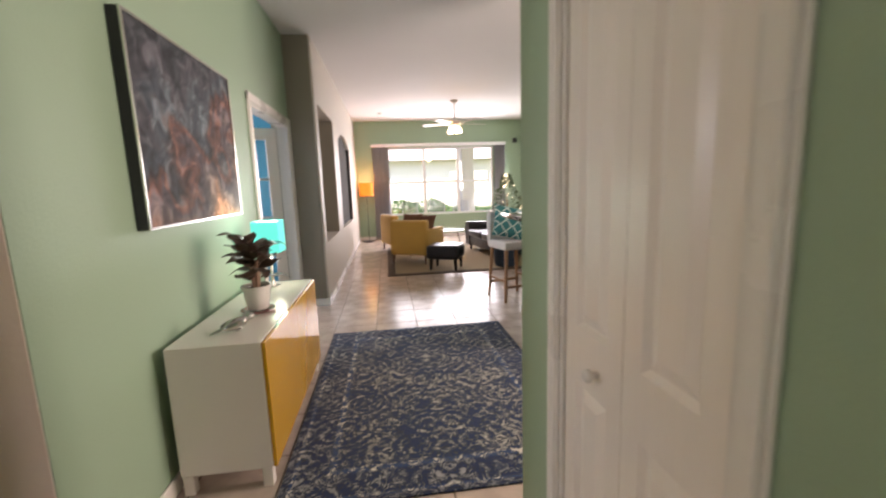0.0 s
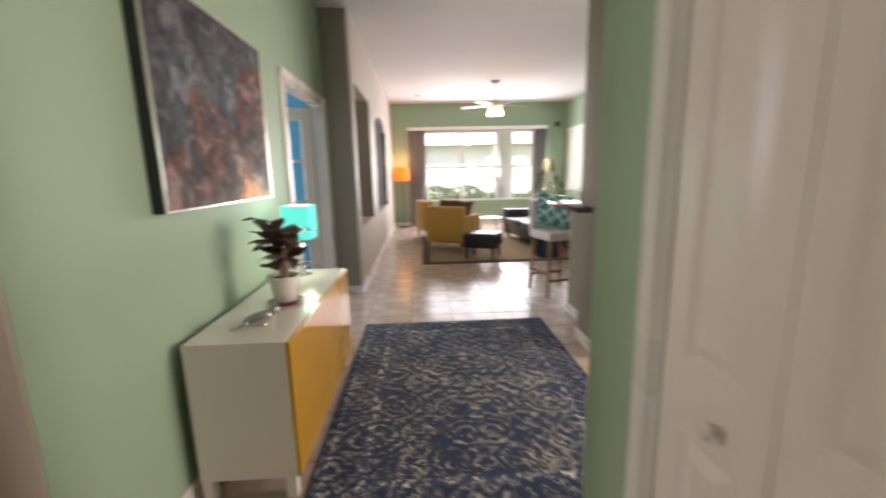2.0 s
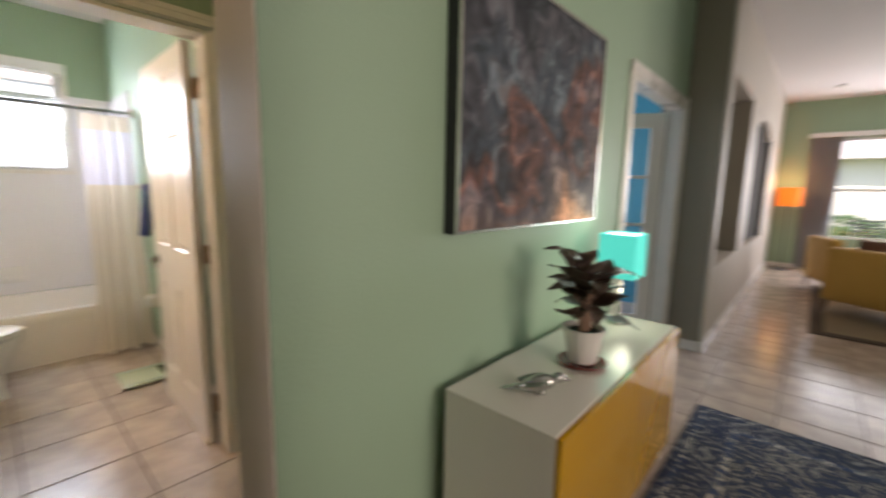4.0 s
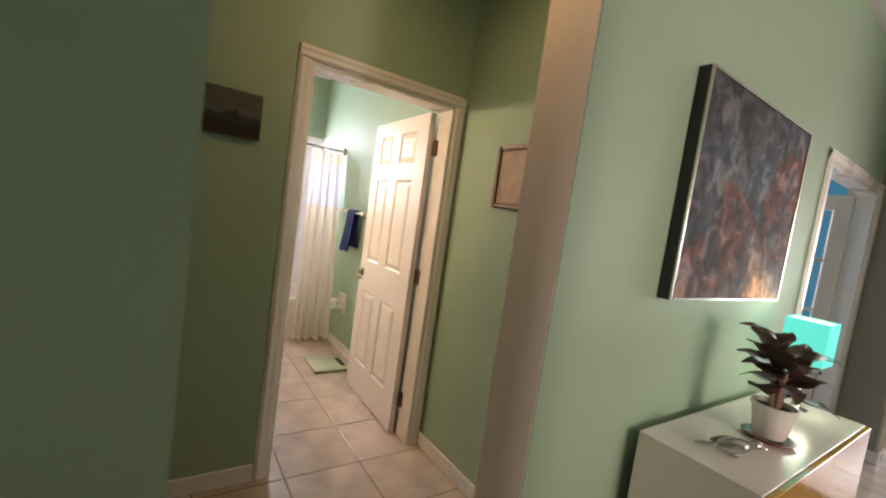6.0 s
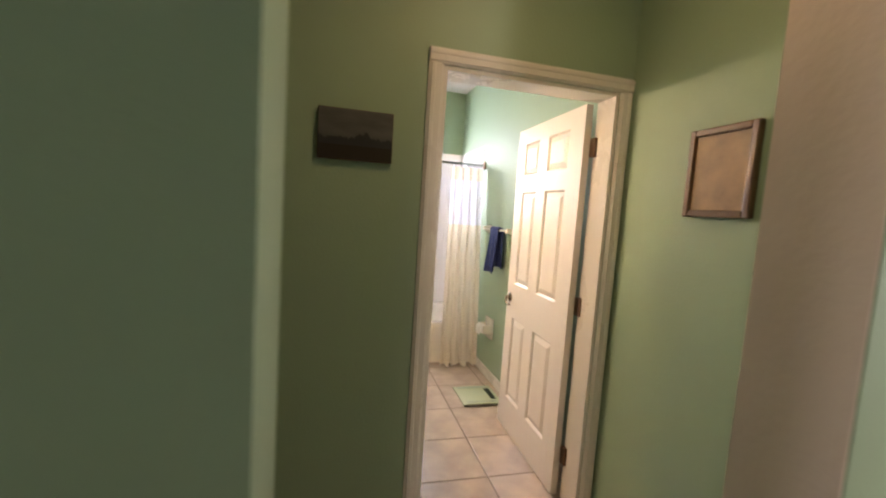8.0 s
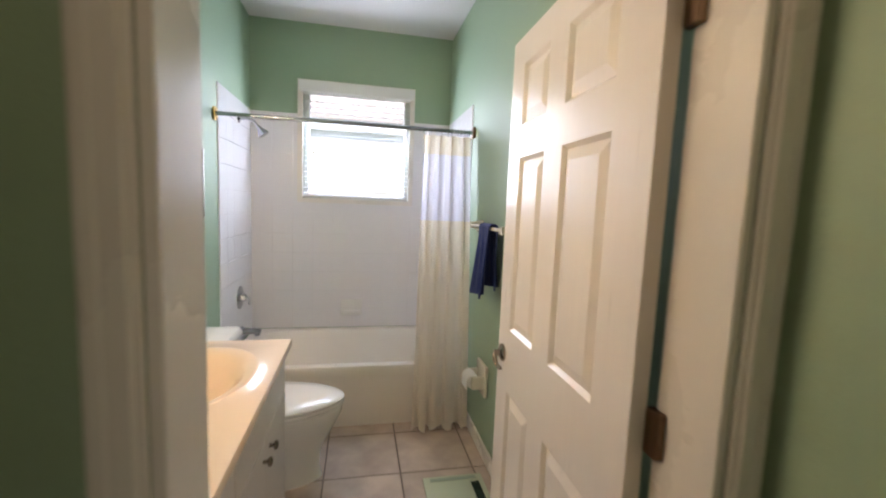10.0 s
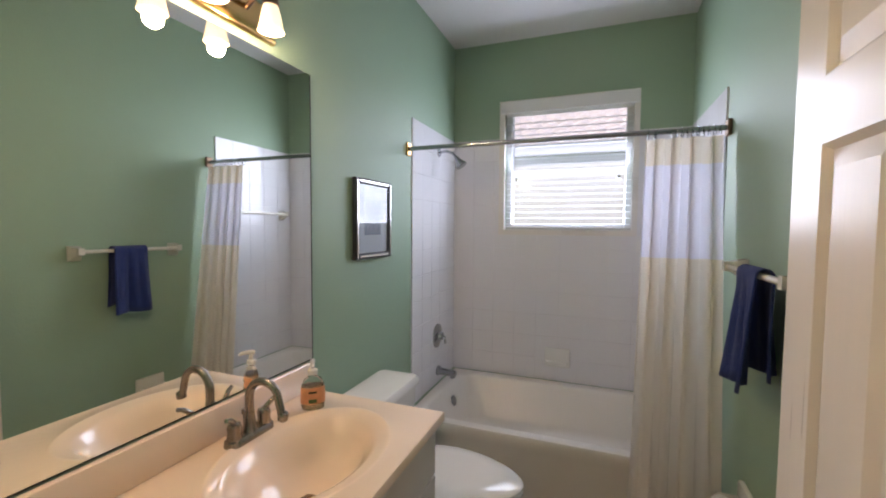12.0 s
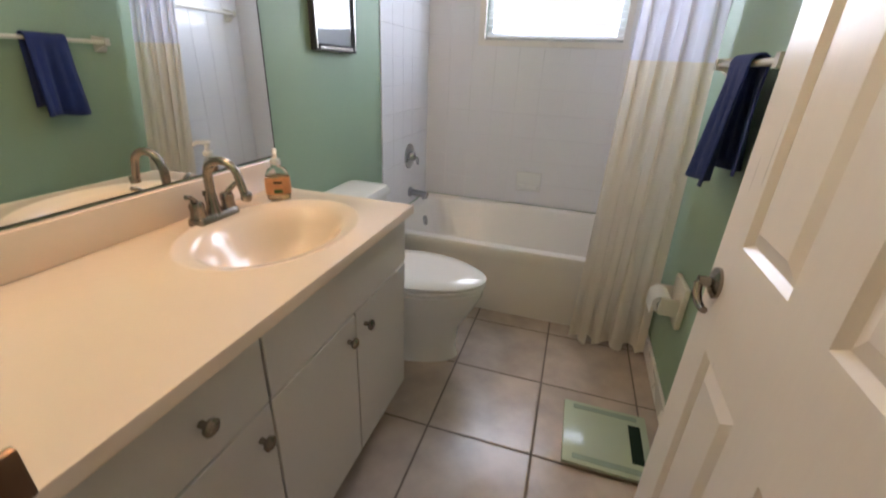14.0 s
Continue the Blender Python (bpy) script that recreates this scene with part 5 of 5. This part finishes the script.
so = thing("loveseat", "black leather loveseat with rounded arms", "sofa", 2.15, 7.72, 0.012, 100)
part("base", box(-0.75, 0.75, -0.38, 0.38, 0.10, 0.30, 0.03, 3), LEATH, so)
for s in (-1, 1):
    part("arm", moved(loft([([(-0.11, 0.0), (0.11, 0.0), (0.11, 0.30), (0.10, 0.40), (0.05, 0.45), (-0.05, 0.45), (-0.10, 0.40), (-0.11, 0.30)], -0.41), ([(-0.11, 0.0), (0.11, 0.0), (0.11, 0.32), (0.10, 0.42), (0.05, 0.475), (-0.05, 0.475), (-0.10, 0.42), (-0.11, 0.32)], 0.40)], True), Matrix(((1, 0, 0, s * 0.75), (0, 0, 1, 0), (0, 1, 0, 0.10), (0, 0, 0, 1)))), LEATH, so)
    part("seat_cushion", box(*sorted((s * 0.01, s * 0.64)), -0.24, 0.42, 0.29, 0.43, 0.045, 4), LEATH, so)
part("back", box(-0.66, 0.66, -0.42, -0.22, 0.12, 0.74, 0.06, 4), LEATH, so)
for sx_ in (-0.7, 0.7):
    for sy_ in (-0.32, 0.34):
        part("foot", tube([(sx_, sy_, 0.12), (sx_, sy_, 0)], 0.03, 8, 0.022), DARK, so)
for dx, dy, rz, mm, lab in ((-0.42, 0.0, 6, WHITEF, "white linen pillow on the loveseat"), (-0.18, 0.05, -4, REDF, "red pillow on the loveseat"), (0.35, 0.0, 5, WHITEF, "white linen pillow on the loveseat")):
    q = pose(2.15, 7.72, 0.012, 0, 0, 100) @ pose(dx, dy - 0.12, 0.62, 70, 0, rz)
    p = single("throw_pillow", cushion(0.42, 0.38, 0.15), mm, lab, "cushion")
    p.matrix_world = q

pf = thing("storage_basket", "navy woven basket stool beside the loveseat", "basket", 1.90, 6.45, 0.012)
part("body", lathe([(0, 0), (0.17, 0), (0.20, 0.06), (0.205, 0.3), (0.19, 0.36)], n=24), NAVY, pf)
part("lid", lathe([(0.19, 0.36), (0.185, 0.385), (0.1, 0.40), (0, 0.402)], n=24), NAVY, pf)

ct = thing("coffee_table", "round glass-topped coffee table", "coffee table", 1.15, 8.15, 0.012)
part("tabletop", lathe([(0, 0.44), (0.36, 0.44), (0.37, 0.447), (0.36, 0.455), (0, 0.455)], n=40), PORC, ct, "pale glossy round top")
for k in range(3):
    a = 2 * math.pi * k / 3
    part("leg", tube([(0.22 * math.cos(a), 0.22 * math.sin(a), 0.44), (0.30 * math.cos(a), 0.30 * math.sin(a), 0)], 0.014, 8), SILVER, ct)

fl = thing("floor_lamp", "floor lamp with glowing orange drum shade", "floor lamp", -0.50, 10.45, 0)
part("base", lathe([(0.13, 0), (0.13, 0.015), (0.02, 0.025), (0.01, 0.04)]), BLACKM, fl)
part("pole", tube([(0, 0, 0.03), (0, 0, 1.22)], 0.009), BLACKM, fl)
part("shade", lathe([(0.17, 1.15), (0.175, 1.16), (0.175, 1.47), (0.17, 1.475), (0.165, 1.47), (0.165, 1.16)], n=32), ORANGE, fl, "glowing orange fabric shade")
lamp("floor_lamp_glow", 'POINT', pose(-0.50, 10.45, 1.56), 2.2, (1.0, 0.62, 0.25), 0.08)

fan = thing("ceiling_fan", "white five-blade ceiling fan with lit glass shades", "ceiling fan", 1.41, 8.3, H)
part("canopy", lathe([(0.075, 0), (0.07, -0.03), (0.03, -0.06), (0.015, -0.065)]), FANW, fan)
part("downrod", tube([(0, 0, -0.05), (0, 0, -0.38)], 0.012), FANW, fan)
part("motor", lathe([(0.02, -0.36), (0.07, -0.375), (0.12, -0.41), (0.125, -0.47), (0.09, -0.50), (0.06, -0.52), (0, -0.52)]), FANW, fan)
for k in range(5):
    bl = box(0.13, 0.66, -0.065, 0.065, -0.004, 0.004, 0.003)
    part("blade", moved(bl, pose(0, 0, -0.445, 0, 0, 72 * k + 14) @ pose(0, 0, 0, 10)), FANW, fan)
for k in range(4):
    a = math.pi / 2 * k + 0.6
    c = (0.11 * math.cos(a), 0.11 * math.sin(a), -0.54)
    s_ = part("light_shade", lathe([(0.02, 0.02), (0.035, 0.0), (0.055, -0.05), (0.062, -0.08), (0, -0.085)], c), BULB, fan, "glowing glass bell shade")
lamp("fan_glow", 'POINT', pose(1.41, 8.3, H - 0.78), 3.5, (1.0, 0.74, 0.42), 0.1)
part("pull_chain", tube([(0.03, 0, -0.52), (0.03, 0, -0.72)], 0.003, 5), SILVER, fan)

va = thing("curtain_rail", "white valance rail above the living room window", "curtain rail")
part("valance", box(-0.34, 3.15, 10.68, 10.79, 2.35, 2.43, 0.006), VINYL, va)
for x0, x1 in ((-0.32, 0.10), (2.86, 3.14)):
    bm = bmesh.new()
    g = []
    for z in (2.36, 1.2, 0.04):
        g.append([bm.verts.new((x0 + (x1 - x0) * i / 60, 10.73 + 0.03 * math.sin(i * 1.1) + 0.01 * math.sin(i * 0.43), z)) for i in range(61)])
    for a, c in zip(g, g[1:]):
        for i in range(60):
            bm.faces.new((a[i], a[i + 1], c[i + 1], c[i]))
    single("drape", bm, CURT, "grey drape drawn to the side of the window", "curtain", group="window drapes")

tree = thing("decorated_tree", "green artificial tree with tiny warm lights", "artificial tree", 2.98, 10.05, 0)
part("pot", lathe([(0.13, 0), (0.17, 0.25), (0.16, 0.25), (0, 0.24)]), BROWNF, tree, "brown planter")
part("trunk", tube([(0, 0, 0.2), (0.01, 0.01, 0.9), (0, 0, 1.45)], 0.022, 8, 0.008), STEM, tree)
rng = random.Random(9)
fb = bmesh.new()
lights = bmesh.new()
for k in range(1500):
    h = rng.random() ** 0.8
    z = 0.62 + 0.95 * h
    rad = 0.42 * (1 - 0.78 * h) * (0.35 + 0.65 * rng.random() ** 0.5) * (1 + 0.2 * math.sin(5 * z + 3))
    a = rng.uniform(0, 2 * math.pi)
    c = Vector((rad * math.cos(a), rad * math.sin(a), z - 0.12 * rad))
    d = Vector((math.cos(a), math.sin(a), rng.uniform(-0.5, 0.5))).normalized() * rng.uniform(0.04, 0.085)
    s_ = d.cross(Vector((rng.uniform(-1, 1), rng.uniform(-1, 1), 1))).normalized() * rng.uniform(0.010, 0.02)
    v = [fb.verts.new(c - d * 0.3), fb.verts.new(c + d * 0.3 + s_), fb.verts.new(c + d), fb.verts.new(c + d * 0.3 - s_)]
    fb.faces.new(v)
    if k % 34 == 0:
        bmesh.ops.create_icosphere(lights, subdivisions=1, radius=0.008, matrix=Matrix.Translation(c * 1.03 + Vector((0, 0, 0.02 - 0.03 * z))))
part("crown", fb, PINE, tree, "green needle-like foliage", smooth=False)
part("light_string", lights, FAIRY, tree, "tiny glowing fairy lights")

single("wall_speaker", box(-0.05, 0.05, -0.04, 0.04, -0.06, 0.06, 0.008), BLACKM, "small black speaker high on the corner", "speaker", (3.42, 10.76, 2.46))
single("smoke_detector", lathe([(0.0, -0.03), (0.05, -0.028), (0.06, -0.01), (0.06, 0)]), PORC, "white round ceiling smoke detector", "smoke detector", (-0.05, 9.6, H))
single("niche_box", box(-0.05, 0.05, -0.03, 0.03, 0, 0.16, 0.004), WHITEF, "small white box standing in the niche", "ornament", (-0.86, 5.25, 0.72))

# ---------------------------------------------------------------- outdoors
structure("patio", box(-4, 8, 10.95, 14.5, -0.12, -0.03), CONCR, "pale concrete patio outside the window", "pavement")
structure("patio_roof", box(-4, 8, 10.95, 13.2, 2.75, 2.95), CEIL, "white soffit of the covered patio", "roof")
for k, x in enumerate((2.55, -1.6, 6.5)):
    structure("patio_column_%d" % (k + 1), box(x - 0.2, x + 0.2, 12.8, 13.2, -0.03, 2.75, 0.02), STUCCO, "cream stucco patio column", "column")


def patio_chair(x, y, rz):
    t = thing("patio_chair", "pale metal patio chair", "patio chair", x, y, -0.03, rz, "patio chairs")
    for sx_ in (-0.23, 0.23):
        part("side_frame", tube([(sx_, 0.25, 0), (sx_, 0.24, 0.42), (sx_, -0.2, 0.42), (sx_, -0.28, 0.95)], 0.012, 8), VINYL, t)
        part("leg", tube([(sx_, -0.2, 0.42), (sx_, -0.26, 0)], 0.012, 8), VINYL, t)
    part("seat", box(-0.23, 0.23, -0.2, 0.24, 0.415, 0.43), CURT, t)
    for k in range(7):
        z = 0.52 + 0.065 * k
        part("back_slat", box(-0.23, 0.23, -0.2 - (z - 0.42) * 0.15 - 0.005, -0.2 - (z - 0.42) * 0.15 + 0.005, z, z + 0.03), CURT, t)
    return t


pchair = patio_chair(0.55, 11.9, 20)
copy_thing(pchair, pose(1.45, 12.2, -0.03, 0, 0, 170))
copy_thing(pchair, pose(2.2, 11.8, -0.03, 0, 0, -30))


def hedge(name, x0, x1, y, h, seed, label):
    r = random.Random(seed)
    bm = bmesh.new()
    for k in range(5200):
        x, yy = r.uniform(x0, x1), y + r.gauss(0, 0.35)
        z = -0.1 + (h + 0.18 * math.sin(1.3 * x) + 0.1 * math.sin(4.1 * x)) * r.random() ** 0.6
        c = Vector((x, yy, z))
        d = Vector((r.uniform(-1, 1), r.uniform(-1, 1), r.uniform(-0.6, 1))).normalized() * r.uniform(0.05, 0.13)
        s_ = d.orthogonal().normalized() * r.uniform(0.03, 0.06)
        bm.faces.new([bm.verts.new(c - d), bm.verts.new(c + s_), bm.verts.new(c + d), bm.verts.new(c - s_)])
    return single(name, bm, HEDGE, label, "hedge", kind="stuff", smooth=False)


hedge("hedge", -9, 13, 17.5, 0.7, 3, "clipped green garden hedge beyond the patio")
nh = thing("neighbour_house", "cream stucco house beyond the garden", "house")
part("wall", wall_boxes('y', 26, 26.3, -14, 18, -0.12, 2.9, [(-3, -1, 0.8, 2.2), (4, 6.5, 0.8, 2.2)]), STUCCO, nh, smooth=False)
for a, b in ((-3, -1), (4, 6.5)):
    part("window", box(a, b, 26.1, 26.2, 0.8, 2.2), PANE, nh)
part("roof", loft([([(-14.8, 25.2), (18.8, 25.2), (18.8, 36), (-14.8, 36)], 2.9), ([(-10, 30), (14, 30), (14, 31), (-10, 31)], 4.7)], True), ROOFT, nh, smooth=False)

sh2 = thing("next_door_house", "cream house with pale barrel-tile roof outside the bathroom window", "house")
part("wall", box(-9.4, -9.06, -12, 14, -0.12, 2.75), STUCCO, sh2, smooth=False)
part("fascia", box(-9.02, -8.97, -12, 14, 2.62, 2.80), VINYL, sh2, smooth=False)
part("soffit", box(-9.055, -9.025, -12, 14, 2.62, 2.64), VINYL, sh2, smooth=False)
cb = bmesh.new()
nU = 360
ra = []
for edge, (dx, dz) in enumerate(((0.0, 0.035), (0.40, 0.0), (0.40, -0.025))):
    ra.append([cb.verts.new((-dx, -5 + 11.0 * i / nU, dz + 0.045 * abs(math.sin(math.pi * 11.0 * i / nU / 0.28)) + 0.42 * dx)) for i in range(nU + 1)])
front = [cb.verts.new((-0.0, -5 + 11.0 * i / nU, -0.01)) for i in range(nU + 1)]
for a, c in ((front, ra[0]), (ra[0], ra[1]), (ra[1], ra[2])):
    for i in range(nU):
        cb.faces.new((a[i], a[i + 1], c[i + 1], c[i]))
course = part("tile_course", cb, ROOFT, sh2)
course.location = (-8.95, 0, 2.80)
for k in range(1, 12):
    o = new("tile_course", course.data)
    o.parent = sh2
    o.location = (-8.95 - 0.36 * k, 0.07 * (k % 2), 2.80 + 0.155 * k)

# ---------------------------------------------------------------- tiles
P = 0.397
floor_tiles = structure("floor", box(-5.3, 3.7, -1.65, 10.9, -0.0029, -0.0020), GROUT, "pinkish-beige ceramic tile floor with grey grout", "floor")
tb = bmesh.new()
g = 0.004
v0 = [tb.verts.new((sx_ * (P / 2 - g), sy_ * (P / 2 - g), -0.003)) for sx_, sy_ in ((-1, -1), (1, -1), (1, 1), (-1, 1))]
v1 = [tb.verts.new((sx_ * (P / 2 - g), sy_ * (P / 2 - g), -0.0012)) for sx_, sy_ in ((-1, -1), (1, -1), (1, 1), (-1, 1))]
v2 = [tb.verts.new((sx_ * (P / 2 - g - 0.003), sy_ * (P / 2 - g - 0.003), 0.0)) for sx_, sy_ in ((-1, -1), (1, -1), (1, 1), (-1, 1))]
for a, c in ((v0, v1), (v1, v2)):
    for e in range(4):
        tb.faces.new((a[e], a[(e + 1) % 4], c[(e + 1) % 4], c[e]))
tb.faces.new(v2)
tile_mesh = bpy.data.meshes.new("floor_tile")
tb.to_mesh(tile_mesh)
tb.free()
tile_mesh.materials.append(TILE)
rest = bmesh.new()
count = 0
for i in range(-14, 9):
    for j in range(-6, 26):
        x, y = 0.224 + P * (i + 0.5), 0.79 + P * (j + 0.5)
        if x < -4.4 and y < 1.9 or x < -1.3 and y > 1.8 or x < -2.3 and y < 0.0 or x < -1.2 and y < -0.6:
            continue
        if (y < 6.6 and -0.9 < x < 1.9 or x < -0.9 and y < 2) and y > -0.5 and count < 300:
            o = new("floor_tile", tile_mesh)
            o.parent = floor_tiles
            o.location = (x, y, 0)
            count += 1
        else:
            vs = [rest.verts.new((x + a * (P / 2 - g), y + b * (P / 2 - g), 0.0)) for a, b in ((-1, -1), (1, -1), (1, 1), (-1, 1))]
            rest.faces.new(vs)
o = part("far_floor_tiles", rest, TILE, floor_tiles, smooth=False)
tagged(o, "rows of tiles farther off", kind="stuff")

T = 0.152
wt = {}


def wall_tile(axis, w, h):
    key = (axis, round(w, 4), round(h, 4))
    if key not in wt:
        bm = bmesh.new()
        e = 0.0006
        a = [(-w / 2 + e, -h / 2 + e), (w / 2 - e, -h / 2 + e), (w / 2 - e, h / 2 - e), (-w / 2 + e, h / 2 - e)]
        rr = []
        for k, d in ((0, 0.0), (0.0, 0.003), (0.0010, 0.0038)):
            rr.append([bm.verts.new((d, u - math.copysign(k, u), v - math.copysign(k, v)) if axis == 'x' else (u - math.copysign(k, u), d, v - math.copysign(k, v))) for u, v in a])
        for p_, q_ in zip(rr, rr[1:]):
            for i in range(4):
                bm.faces.new((p_[i], p_[(i + 1) % 4], q_[(i + 1) % 4], q_[i]))
        bm.faces.new(rr[-1])
        bmesh.ops.recalc_face_normals(bm, faces=bm.faces)
        me = bpy.data.meshes.new("wall_tile")
        bm.to_mesh(me)
        bm.free()
        me.materials.append(WTILE)
        wt[key] = me
    return wt[key]


def lay(axis, p, a0, a1, z0, z1, flip=False, hole=None):
    na, nz = round((a1 - a0) / T), round((z1 - z0) / T)
    w, h = (a1 - a0) / na, (z1 - z0) / nz
    for i in range(na):
        for k in range(nz):
            b0, b1, c0, c1 = a0 + w * i, a0 + w * (i + 1), z0 + h * k, z0 + h * (k + 1)
            spans = [(b0, b1, c0, c1)]
            if hole and b1 > hole[0] and b0 < hole[1] and c1 > hole[2]:
                spans = []
                if c0 < hole[2]:
                    spans.append((b0, b1, c0, hole[2]))
                if b0 < hole[0]:
                    spans.append((b0, hole[0], max(c0, hole[2]) if c0 < hole[2] else c0, c1))
                if b1 > hole[1]:
                    spans.append((hole[1], b1, max(c0, hole[2]) if c0 < hole[2] else c0, c1))
            for q0, q1, r0, r1 in spans:
                if q1 - q0 < 0.01 or r1 - r0 < 0.01:
                    continue
                o = new("wall_tile", wall_tile(axis, q1 - q0, r1 - r0))
                o.parent = sur
                m = ((q0 + q1) / 2, (r0 + r1) / 2)
                o.matrix_local = pose(p, m[0], m[1]) if axis == 'x' else pose(m[0], p, m[1], 0, 0, 180 if flip else 0)


lay('x', -5.136, 0.124, 1.666, 0.39, 2.09, hole=(0.466, 1.374, 1.41))
lay('y', 0.124, -5.13, -4.385, 0.39, 2.09)
lay('y', 1.666, -5.13, -4.385, 0.39, 2.09, flip=True)
